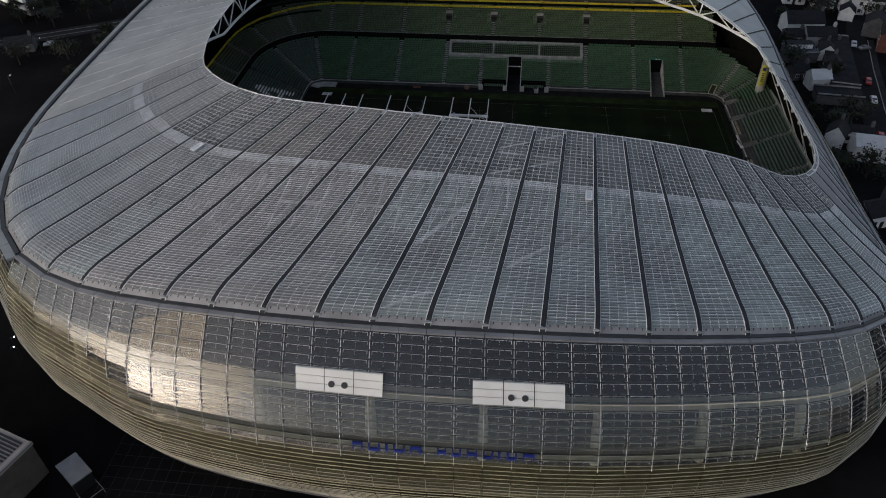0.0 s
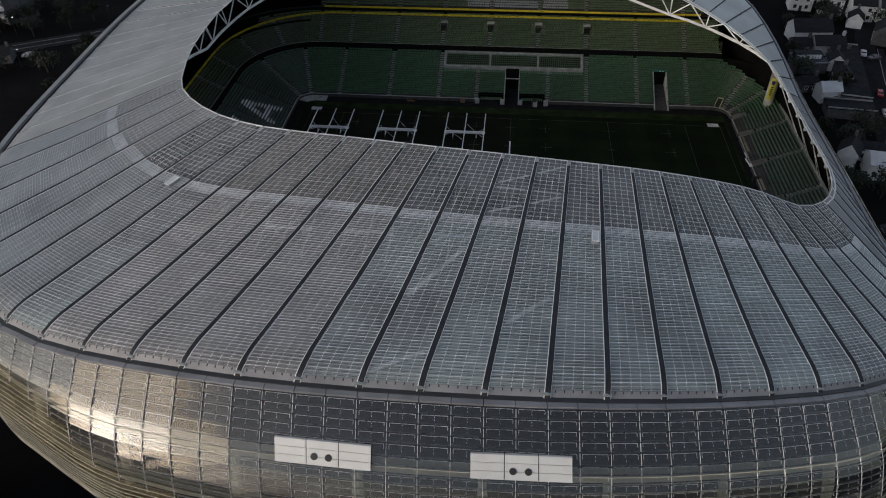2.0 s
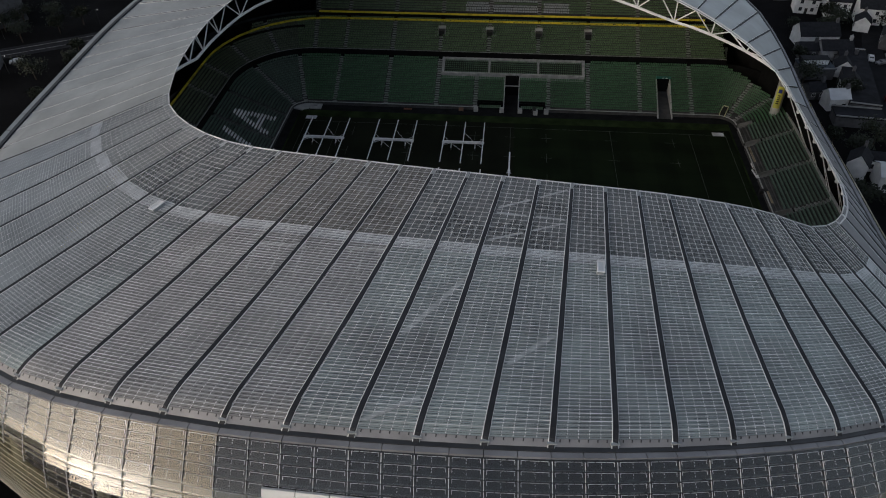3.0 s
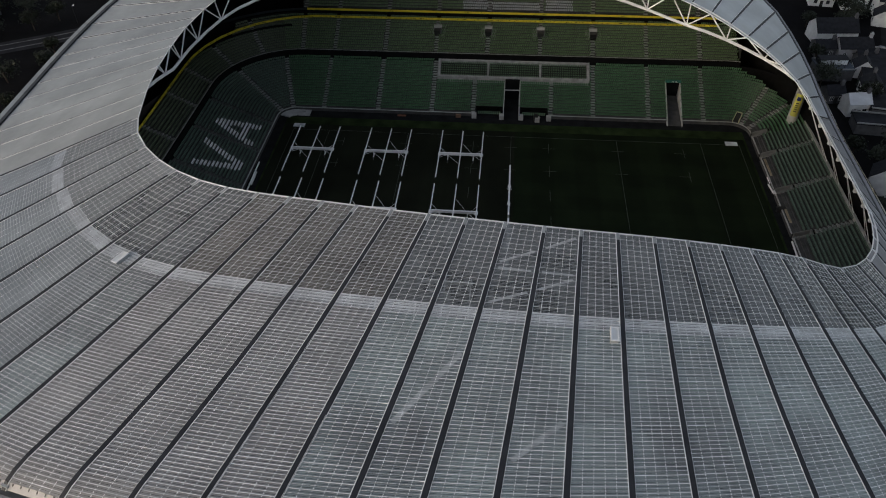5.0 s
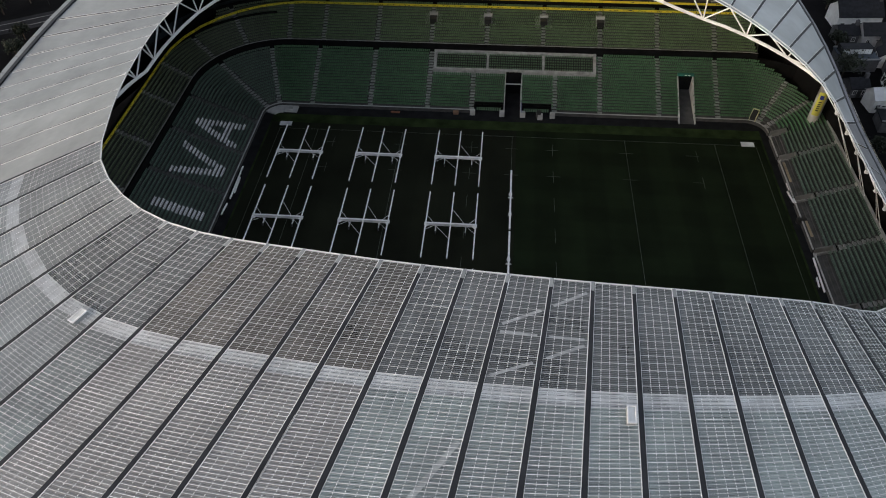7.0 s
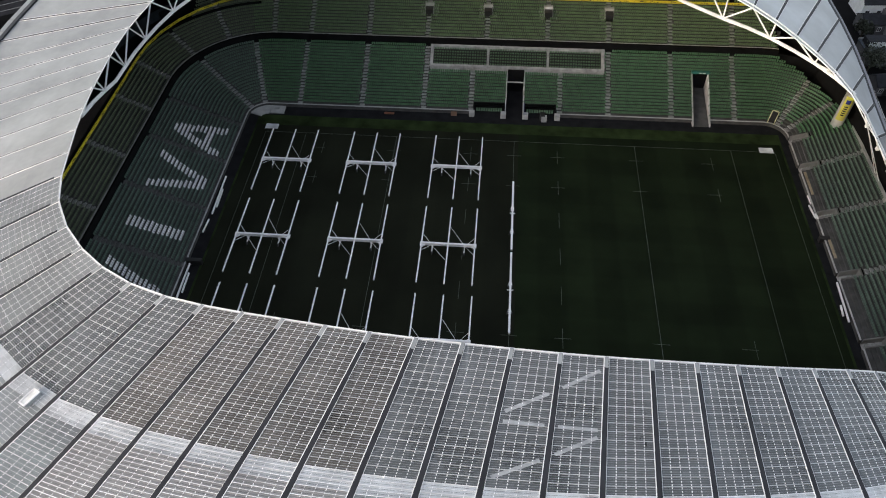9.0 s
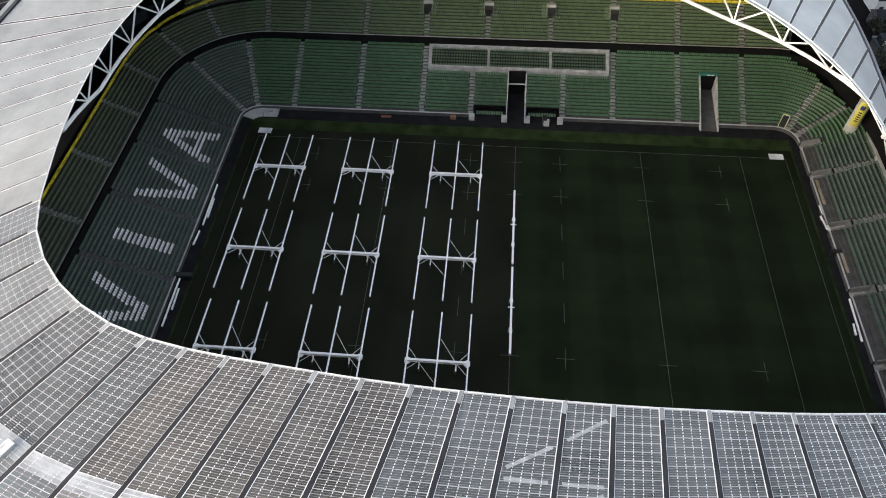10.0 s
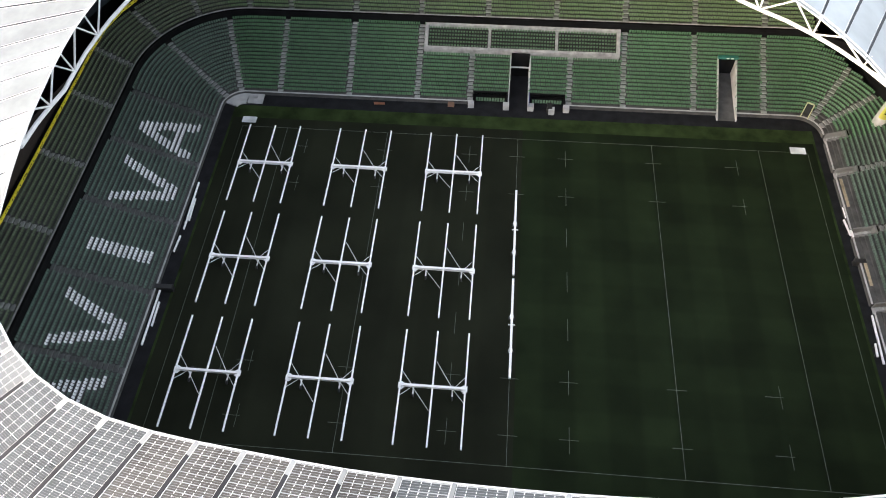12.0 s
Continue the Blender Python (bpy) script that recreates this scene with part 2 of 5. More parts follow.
# ---- plan of the roof: stations (x, y, height) round the inner lip and round the eave ----
LIP = [(-76.5, 6.6, 35.0), (-70.8, -14.4, 38.3), (-62.5, -33.1, 41.8), (-47.2, -45.2, 43.2), (-23.0, -49.5, 43.4), (2.6, -50.2, 41.8),
       (24.6, -48.5, 38.8), (41.5, -45.0, 33.9), (54.0, -40.0, 27.0), (63.0, -30.5, 22.8), (67.9, -17.8, 20.3), (68.8, -3.6, 19.5),
       (67.4, 10.2, 21.3), (63.5, 22.3, 25.7), (54.2, 32.3, 30.7), (40.0, 40.5, 36.0), (20.4, 46.9, 40.4), (-3.6, 51.0, 42.9),
       (-29.2, 51.9, 43.1), (-52.5, 48.7, 41.1), (-69.4, 40.3, 37.9), (-76.9, 26.0, 34.9)]
EAVE = [(-106.4, -0.8, 30.1), (-104.6, -37.2, 28.4), (-92.6, -66.6, 29.4), (-70.3, -86.9, 33.9), (-36.8, -97.1, 39.4), (0.9, -98.0, 39.8),
        (31.2, -91.7, 35.0), (53.9, -81.9, 29.1), (67.1, -67.4, 23.0), (72.9, -47.9, 17.9), (74.7, -24.9, 15.2), (75.2, -0.5, 15.1),
        (74, 23.9, 17.1), (72.1, 47.2, 22), (66.3, 67.3, 27.1), (52, 83.3, 31.3), (28.4, 94.5, 34.8), (-2.4, 99.9, 37.6),
        (-36.2, 98.1, 39.5), (-66.9, 87.5, 40.2), (-89.1, 66.7, 39), (-101.4, 36.2, 34.9)]
RIBS, STEPS = 80, 24


def ring_curve(stations):
    full = np.array(stations, float)
    n, out = len(full), []
    for i in range(n):
        a, b, c, d = (full[(i + k - 1) % n] for k in range(4))
        for t in np.linspace(0, 1, STEPS, endpoint=False):
            out.append(0.5 * (2 * b + (c - a) * t + (2 * a - 5 * b + 4 * c - d) * t * t + (3 * b - a - 3 * c + d) * t ** 3))
    return np.array(out)


def shared_out(curve, first, start, gaps, count):
    """count points along the ring: rib number `first` stands at `start` metres along it, the next ones after the given bay widths, the rest at even steps."""
    loop = np.vstack([curve, curve[:1]])
    arc = np.concatenate([[0], np.cumsum(np.linalg.norm(np.diff(loop, axis=0), axis=1))])
    at = list(start + np.concatenate([[0], np.cumsum(gaps)]))
    rest = count - len(at)
    even = (arc[-1] - (at[-1] - at[0])) / (rest + 1)
    at += [at[-1] + even * (k + 1) for k in range(rest)]
    at = np.roll(np.array(at) % arc[-1], first)
    return np.stack([np.interp(at, arc, loop[:, j]) for j in range(3)], -1)


# bay widths from the closed end (rib -27) round the near side
LIP_GAPS = [3.9, 4.3, 4.5, 4.9, 5.1, 5.8, 7.2, 7.5, 7.2, 6.8, 7.2, 6.6, 5.7, 5.1, 5.4, 5.3, 5.2, 5.1, 5.0, 5.1, 5.2, 5.4, 5.4, 5.6, 5.6, 5.3, 5.3, 5.4, 5.1, 5.2, 5.3, 5.4, 5.1, 5.0, 5.3, 5.8]
EAVE_GAPS = [6.4, 6.7, 5.3, 5.4, 5.8, 6.1, 6.0, 6.6, 7.9, 8.3, 9.0, 10.1, 9.9, 10.9, 11.7, 10.8, 9.2, 8.5, 8.4, 8.1, 7.8, 7.7, 7.7, 7.3, 7.6, 7.5, 7.4, 7.4, 7.7, 7.7, 7.8, 7.8, 7.3]
LIPS = shared_out(ring_curve(LIP), -27, -25.2, LIP_GAPS, RIBS)
EAVES = shared_out(ring_curve(EAVE), -27, -29.1, EAVE_GAPS, RIBS)


def roof_at(i, s):
    """A point of rib i (may be between ribs), s from the lip 0 to the eave 1."""
    k = int(math.floor(i))
    f = i - k
    a = LIPS[k % RIBS] * (1 - f) + LIPS[(k + 1) % RIBS] * f
    b = EAVES[k % RIBS] * (1 - f) + EAVES[(k + 1) % RIBS] * f
    p = a * (1 - s) + b * s
    rolled = np.interp((i + RIBS // 2) % RIBS - RIBS // 2, (-19, -16, 9, 12), (0, 1, 1, 0))     # the near eave rolls over, the ends run out flat
    p[2] += rolled * np.interp(s, (0, 0.3, 0.55, 0.8, 0.92, 0.955, 0.98, 1.0), (0, -0.1, -0.25, 0.0, 0.2, 0.0, -0.4, -1.2)) - (1 - rolled) * 1.1 * s
    return p


def face_out(p):
    """The level direction away from the middle of the pitch, for a point of the roof's ring."""
    d = np.array([p[0] - np.clip(p[0], -40, 35), p[1] - np.clip(p[1], -10, 10), 0.0])
    return d / np.linalg.norm(d)


# ---- roof ----
def bar(g, a, b, w, h, lift, slot):
    """A low strip from a to b, standing lift above the sheet: top and two sides."""
    d = b - a
    side = np.cross(d, (0, 0, 1))
    side = side / (np.linalg.norm(side) + 1e-9) * w / 2
    up = np.array([0, 0, lift + h])
    lo = np.array([0, 0, lift])
    g.add([a - side + up, a + side + up, b + side + up, b - side + up, a - side + lo, a + side + lo, b + side + lo, b - side + lo],
          [(0, 1, 2, 3), (0, 3, 7, 4), (1, 5, 6, 2)], slot)


def roof_panel(top, i, up):
    """One bay between two ribs: metre-wide rows of ribbed sheet with thin joint bars and dashed fixing lines, see-through towards the lip."""
    bay = i if i < RIBS // 2 else i - RIBS
    length = np.linalg.norm(LIPS[i] - EAVES[i])
    smooth = bay < -17 or bay > 9
    south = -27 <= bay < -11
    brown = -10 <= bay < -5
    near, wide = np.linalg.norm(roof_at(i + 1, 0) - roof_at(i, 0)), np.linalg.norm(roof_at(i + 1, 1) - roof_at(i, 1))

    def at(f, s):
        m = (0.24 if smooth else 0.31 + 0.1 * min(1, s / 0.6)) / (near * (1 - s) + wide * s)
        return roof_at(i + m + f * (1 - 2 * m), s)

    def dashes(g, a, b, count, w, slot, lift):
        for k in range(1, 5):
            for q in range(count):
                lo = (q + 0.2) / count
                bar(g, at(k / 5, a + (b - a) * lo), at(k / 5, a + (b - a) * (lo + 0.55 / count)), w, 0.02, lift, slot)

    g = Soup()
    if smooth:
        fine = mid_x(i) < -50
        cuts = np.linspace(0.0, 0.992, round(length / 3.0))
        for a, b in zip(cuts[:-1], cuts[1:]):
            g.add([at(f, s) + z * up for f, s, z in ((0, a, 0.05), (1, a, 0.05), (1, b, 0.065), (0, b, 0.065))], [(0, 3, 2, 1)], 0)
        return g.make("roof_panel", [M_SMOOTH if fine else M_FASCIA if mid_x(i) > 62 and LIPS[i][1] < 14 else M_PALE_SHEET], top)
    s_clear = np.interp(bay, (-17, -14, -11, -4, 4, 9), (0.345, 0.305, 0.32, 0.335, 0.34, 0.36))
    rows = round(length * (0.98 - s_clear) / 1.03)
    edges = np.linspace(s_clear, 0.98, rows + 1)
    for r, (a, b) in enumerate(zip(edges[:-1], edges[1:])):
        for k in range(4):
            p, q = a + (b - a) * k / 4, a + (b - a) * (k + 1) / 4
            slot = 3 if r * 4 + k < 6 else (4 if r * 4 + k < 8 else 0)
            g.add([at(f, s) + z * up for f, s, z in ((0, p, 0.0), (1, p, 0.0), (1, q, 0.06), (0, q, 0.06))], [(0, 3, 2, 1)], slot)
        bar(g, at(0, a), at(1, a), 0.075, 0.04, 0.05, 1)
        bar(g, at(0, (a + b) / 2), at(1, (a + b) / 2), 0.06 if brown or south else 0.03, 0.03, 0.06, 1)
        dashes(g, a, b, 3, 0.085, 2, 0.06)
    for a, b in ((0.98, 0.986), (0.986, 0.994)):
        g.add([at(f, s) + 0.03 * up for f, s in ((0, a), (1, a), (1, b), (0, b))], [(0, 3, 2, 1)], 5)
    for k in range(6):
        f = (k + 0.5) / 6
        bar(g, at(f, 0.981), at(f, 0.986), 0.14, 0.06, 0.04, 6)
    panel = g.make("roof_panel", [M_BROWN if brown else M_SHEET_SOUTH if south else M_ROOF, M_SEAM_SOUTH if south else M_SEAM, M_CLIP, M_BAND_EDGE if south else M_BAND, M_BAND_EDGE, M_FASCIA, M_GUTTER], top)
    n = max(4, round(length * s_clear / 1.03))
    cuts = np.linspace(0.004, s_clear, n + 1)
    g = Soup()
    for a, b in zip(cuts[:-1], cuts[1:]):
        g.add([at(f, s) + z * up for f, s, z in ((0, a, 0), (1, a, 0), (1, b, 0.04), (0, b, 0.04))], [(0, 3, 2, 1)])
    g.make("clear_pane", M_PANE_BROWN if brown else M_PANE_SOUTH if bay < -13 else M_PANE, panel)
    g = Soup()
    for r, (a, b) in enumerate(zip(cuts[:-1], cuts[1:])):
        bar(g, at(0, a), at(1, a), 0.085, 0.05, 0.03, 0)
        for v in (0.25, 0.5, 0.75):
            strong = brown and v == 0.5
            bar(g, at(0, a + (b - a) * v), at(1, a + (b - a) * v), 0.04 if strong else 0.03, 0.02, 0.03, 0 if strong else 1)
        dashes(g, a, b, 3, 0.09, 2, 0.04)
    g.make("glazing_bar", [M_GLAZE, M_THIN, M_CLIP], panel)
    return panel


def mid_x(i):
    return (LIPS[i][0] + EAVES[i][0]) / 2


def roof():
    top = empty("stadium_roof", "grey corrugated ring roof with clear inner strip and dark ribs", "roof", kind="structure")
    up = np.array([0, 0, 1.0])
    for i in range(RIBS):
        roof_panel(top, i, up)
        mid = (LIPS[i] + EAVES[i]) / 2
        pale = mid[1] > 22 and mid[0] < 40
        bay = i if i < RIBS // 2 else i - RIBS
        g = Soup()
        end = mid[0] > 62
        plain = bay < -17 and not pale
        lo, hi = (0.13, 0.13) if plain else (0.2, 0.2) if pale else (0.23, 0.33)
        # (side, offset, width, slot) of the light rails beside the dark channel
        rails = ((-1, 0.05, 0.09, 1), (1, 0.05, 0.09, 1)) if plain or pale else ((1, 0.04, 0.08, 1), (-1, 0.03, 0.04, 3)) if bay < -6 else ((-1, 0.04, 0.1, 3 if end else 1), (1, -0.03, 0.045, 3 if end else 1), (1, 0.08, 0.045, 3 if end else 1))
        cuts = [0.0, 0.03, 0.06] + list(np.linspace(0.12, 0.92, 8)) + [0.955, 0.98, 1.0]
        for a, b in zip(cuts[:-1], cuts[1:]):
            half = lo + (hi - lo) * min(1, (a + b) / 1.2)
            g.beam(roof_at(i, a) + 0.06 * up, roof_at(i, b) + 0.06 * up, 2 * half, 0.1, 2 if b < 0.04 and not end else 0)
            e = roof_at(i + 0.5, a) - roof_at(i - 0.5, a)
            e = e / np.linalg.norm(e)
            for s, off, w, slot in rails:
                o = s * (half + off) * e + 0.08 * up
                g.beam(roof_at(i, a) + o, roof_at(i, b) + o, w, 0.06, slot)
        if -18 < bay < 9:
            g.box(roof_at(i, 0.988) + 0.1 * up, e * 0.55, np.array([e[1], -e[0], 0]) * 0.18, 0.12 * up, 2)
        g.make("roof_rib", [M_RIB, M_RAIL, M_SMOOTH, M_SEAM], top)
        g = Soup()
        g.tube([LIPS[i], LIPS[(i + 1) % RIBS]], 0.11, 6)
        g.make("lip_beam", M_STEEL, top)
        if LIPS[i][0] > 45 and LIPS[i][1] > -35:
            inner = [roof_at(k, 1.0 / np.linalg.norm(LIPS[k % RIBS] - EAVES[k % RIBS])) + 0.25 * up for k in (i, i + 1)]
            g = Soup()
            g.tube(inner, 0.15, 6)
            g.make("lip_rail", M_STEEL, top)
            g = Soup()
            g.tube([LIPS[i], inner[0]], 0.12, 6)
            g.make("rail_bracket", M_SEAM, top)
        a, b = EAVES[i], EAVES[(i + 1) % RIBS]
        o = face_out((a + b) / 2)
        for k in range(2):
            g = Soup()
            p, q = a + (b - a) * (k / 2 + 0.006), a + (b - a) * ((k + 1) / 2 - 0.006)
            wide = 1.9 if a[0] < -84 else 1.1
            g.beam(p + o * (wide - 0.65) - [0, 0, 1.25], q + o * (wide - 0.65) - [0, 0, 1.25], wide, 0.35)
            g.make("eave_board", M_SMOOTH if a[0] < -84 else M_FASCIA, top)
        g = Soup()
        k = 0.3 if a[0] < -84 else -0.1
        g.beam(a + o * k - [0, 0, 1.1 - 0.2 * (k > 0)], b + o * k - [0, 0, 1.1 - 0.2 * (k > 0)], 0.75, 0.34)
        g.make("gutter", M_GUTTER, top)
    # flat diagonal stays of the clear strip, and paler streaks of the same bracing on the sheet below
    for i, s0, j, s1, w, m in ((-3, 0.17, -1, 0.03, 0.42, M_STAY), (-3, 0.185, -1, 0.19, 0.42, M_STAY), (-3, 0.32, -1, 0.2, 0.42, M_STAY),
                               (-4, 0.73, -3, 0.45, 0.7, M_STREAK), (-2, 0.79, -1, 0.65, 0.7, M_STREAK), (-4, 0.97, -3, 0.88, 0.7, M_STREAK)):
        g = Soup()
        n = 8 * (j - i)
        for k in range(n):
            u0, u1 = k / n, (k + 1) / n
            p, q = (roof_at(i + (j - i) * u, s0 + (s1 - s0) * u) for u in (u0, u1))
            if abs((i + (j - i) * (u0 + u1) / 2 + 0.5) % 1 - 0.5) > 0.08:
                bar(g, p, q, w, 0.012, 0.04 if m is M_STAY else 0.052, 0)
        g.make("roof_stay", m, top)
    return top


roof()


# ---- facade ----
HEM = 5.0
OUT = [(0, 0.9), (0.06, 2.4), (0.13, 4.2), (0.22, 5.7), (0.36, 7.2), (0.5, 8.2), (0.64, 8.4), (0.78, 7.8), (0.9, 6.4), (1.0, 5.0)]


def facade_at(j, f):
    """j counts half bays round the ring; f runs from the eave 0 to the hem 1."""
    i = j / 2
    k = int(math.floor(i))
    e = EAVES[k % RIBS] * (1 - i + k) + EAVES[(k + 1) % RIBS] * (i - k)
    a, b = EAVES[(k - 1) % RIBS], EAVES[(k + 2) % RIBS]
    c, d = EAVES[k % RIBS], EAVES[(k + 1) % RIBS]
    t0, t1 = d - a, b - c
    t = t0 * (1 - i + k) + t1 * (i - k)
    out = np.array([-t[1], t[0], 0.0])
    out = out / np.linalg.norm(out)
    if out @ np.array([e[0] + 8, e[1], 0]) < 0:
        out = -out
    near = np.interp(e[1], (-70, -50), (1, 0))
    lift = near * np.interp(e[0], (-92, -70, -37, 1, 31, 54, 67, 73), (0, 0.5, 1.0, 1.6, 1.3, 1.1, 0.6, 0))
    low = min(1.0, f / 0.13)
    drop = e[2] - lift - 1.3 - np.interp(e[0], (-5, 46), (HEM, 0.0))
    o = np.interp(f, [q[0] for q in OUT], [q[1] for q in OUT]) * np.interp(e[0], (-95, -80, -64, -50, 0, 30, 47, 55, 65), (0.65, 0.68, 0.73, 1, 1, 1.1, 1.17, 0.95, 0.66))
    return e + out * (o + 0.4 * near * low) - np.array([0, 0, 1.3 + lift * low + drop * f]), out


ROW_F = list(np.linspace(0, 0.098, 5)[:-1]) + [0.098 + 0.034 * k for k in range(10)] + list(np.linspace(0.438, 1.0, 21))
OLIVE_X, OLIVE_F = (-80, -66, -58, -50, -40, -20, 25, 45, 60), (0.08, 0.17, 0.26, 0.4, 0.44, 0.46, 0.46, 0.42, 0.34)


def shingle(rnd, ja, jb, f0, f1, out, tilt):
    a, b, c, d = (facade_at(jj, ff)[0] for jj, ff in ((ja, f0), (jb, f0), (jb, f1), (ja, f1)))
    la, lb = out * (tilt + rnd.uniform(-0.015, 0.015)), out * (tilt + rnd.uniform(-0.015, 0.015))
    return [a, b, c + lb, d + la, c + lb * 0.5, d + la * 0.5]


SHINGLE_FACES = [(3, 2, 1, 0), (5, 4, 2, 3)]


def facade():
    top = empty("stadium_facade", "curved wall of overlapping see-through plastic shingles, grey above and olive below", "facade", kind="structure")
    rest, bars, brackets = Soup(), Soup(), Soup()
    rnd = random.Random(11)
    for j in range(RIBS * 2):
        p0, out = facade_at(j + 0.5, 0.3)
        coarse = p0[1] > 60 or (p0[0] > 70 and p0[1] > -40)
        if coarse:
            for r in range(0, len(ROW_F) - 1, 3):
                f0, f1 = ROW_F[r], ROW_F[min(r + 3, len(ROW_F) - 1)]
                rest.add(shingle(rnd, j + 0.01, j + 0.99, f0, f1, out, 0.34), SHINGLE_FACES, 0 if f0 < 0.46 else 1)
            continue
        f_low = np.interp(p0[0], OLIVE_X, OLIVE_F)
        for r, (f0, f1) in enumerate(zip(ROW_F[:-1], ROW_F[1:])):
            low = f0 > f_low
            cut = f0 + (f1 - f0) * (0.66 if low else 0.95)
            piece = shingle(rnd, j + 0.012, j + 0.988, f0, cut, out, 0.2 if low else 0.3)
            if not low and r < 13 and abs(p0[0] + 10) < 48 and p0[1] < 0:
                obj("shingle", piece, SHINGLE_FACES, M_SHINGLE, top)
            else:
                rest.add(piece, SHINGLE_FACES, 1 if low else 0)
            a, b, c, d = piece[:4]
            o = out * 0.05
            if low:
                # thin edge strip whose pale colour stands for the row's glint
                brackets.beam(c + o, d + o, 0.06, 0.08, 1, up=out)
                continue
            def on_pane(u, v):
                return (a * (1 - u) + b * u) * (1 - v) + (d * (1 - u) + c * u) * v + o * 1.5
            for u0, u1 in ((0.08, 0.31), (0.34, 0.49), (0.51, 0.66), (0.69, 0.92)):
                brackets.beam(on_pane(u1, 0.22), on_pane(u0, 0.22), 0.03, 0.03, up=out)
            for u, v0, v1 in ((0.08, 0.22, 0.55), (0.92, 0.22, 0.55), (0.5, 0.3, 0.42), (0.5, 0.55, 0.67)):
                brackets.beam(on_pane(u, v0), on_pane(u, v1), 0.03, 0.03, up=out)
        fs = [f for f in ROW_F if f < f_low + 0.05]
        for a, b in zip(fs[:-1], fs[1:]):
            p, q = facade_at(j, a)[0] + out * 0.36, facade_at(j, b)[0] + out * 0.36
            bars.beam(p + (q - p) * 0.05, p + (q - p) * 0.9, 0.06, 0.08, up=out)
    rest.make("shingle_field", [M_SHINGLE, M_SHINGLE_LOW], top)
    bars.make("facade_mullion", M_SEAM, top)
    brackets.make("shingle_bracket", [M_SEAM, M_LOUVRE_EDGE_GLINT], top)
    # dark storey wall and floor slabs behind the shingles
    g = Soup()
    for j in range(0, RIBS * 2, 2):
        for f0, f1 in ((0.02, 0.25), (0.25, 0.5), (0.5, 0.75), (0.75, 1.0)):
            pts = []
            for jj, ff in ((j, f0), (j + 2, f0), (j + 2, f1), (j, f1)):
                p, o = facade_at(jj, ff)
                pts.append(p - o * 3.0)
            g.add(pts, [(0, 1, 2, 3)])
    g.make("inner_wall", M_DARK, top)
    for f in (0.192, 0.43, 0.72):
        g = Soup()
        for j in range(0, RIBS * 2):
            p, o = facade_at(j, f)
            q, o2 = facade_at(j + 1, f)
            g.beam(p - o * 0.8, q - o2 * 0.8, 1.3, 1.1)
        g.make("floor_slab", M_SUN_CONC, top)
    for j in range(0, RIBS * 2, 2):
        g = Soup()
        (a, o), (m, q), (b, r) = (facade_at(j + k, 1.0) for k in range(3))
        g.beam(a - o * 0.2, m - q * 0.2, 1.1, 0.7)
        g.beam(m - q * 0.2, b - r * 0.2, 1.1, 0.7)
        g.make("hem_trim", M_HEM, top)
    for j in range(0, RIBS * 2, 4):
        g = Soup()
        a, o = facade_at(j, 0.2)
        m, _ = facade_at(j, 0.32)
        b, _ = facade_at(j, 0.5)
        g.tube([a - o * 1.3, m - o * 1.3, b - o * 1.5], 0.75, 10)
        g.make("facade_column", M_SUN_CONC, top)


facade()


# ---- ground ----
def slab(name, x0, x1, y0, y1, z0, z1, m, label="", kind="structure", parent=None):
    g = Soup()
    g.block(x0, x1, y0, y1, z0, z1)
    ob = g.make(name, m, parent)
    return tagged(ob, label, "" if parent else name.replace("_", " "), kind=kind)


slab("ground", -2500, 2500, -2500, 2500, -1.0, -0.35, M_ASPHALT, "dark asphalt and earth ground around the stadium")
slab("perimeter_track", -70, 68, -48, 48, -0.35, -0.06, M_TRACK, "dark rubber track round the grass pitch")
slab("verge", -63.1, 62.1, -41.3, 41.3, -0.06, -0.03, M_VERGE, "worn yellow-green grass verge beside the pitch")
slab("pitch", 1.0, 61.6, -40.4, 37.6, -0.03, 0.0, M_GRASS, "shaded green mown grass rugby pitch")
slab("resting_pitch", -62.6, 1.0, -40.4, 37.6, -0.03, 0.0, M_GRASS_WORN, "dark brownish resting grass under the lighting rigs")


def pitch_lines():
    def line(x0, x1, y0, y1):
        g = Soup()
        g.block(x0, x1, y0, y1, 0.0, 0.006)
        tagged(g.make("pitch_line", M_LINE), "faint white painted pitch line on grass", "pitch line", "pitch lines")
    w = 0.085
    for y in (-35, 35):
        line(-60, 60, y - w / 2, y + w / 2)
    for x in (-60, -50, -28, 0, 28, 50, 60):
        line(x - w / 2, x + w / 2, -35, 35)
    for x in (-10, 10):
        for y in (-30, -20, -10, 0, 10, 20, 30):
            line(x - w / 2, x + w / 2, y - 2.2, y + 2.2)
    for y in (-30, -20, 20, 30):
        for x in (-28, -10, 0, 10, 28):
            line(x - 1.6, x + 1.6, y - w / 2 + 0.01, y + w / 2 + 0.01)
        for x in (-45, 45):
            line(x - 2.5, x + 0.5, y - w / 2, y + w / 2)
            line(x - w / 2, x + w / 2, y - 2, y + 2)


pitch_lines()


# ---- seating bowl ----
# openings in the lower tier: x range, y range
VOIDS = [(-2.4, 1.9, 44, 54.6), (42.6, 46.5, 44, 55.9), (-21.8, 21.4, 54.4, 61.0), (-10.3, -2.4, 44, 46.6), (1.9, 9.9, 44, 46.6)]
VOIDS += [(63, 67.7, y - 0.95, y + 0.95) for y in (38.6, 29.0, 14.2, -2.2, -18.0)]
CUT_X = sorted({v for a in VOIDS[:5] for v in a[:2]}, reverse=True)
CUT_Y = sorted(v for a in VOIDS[5:] for v in a[2:])


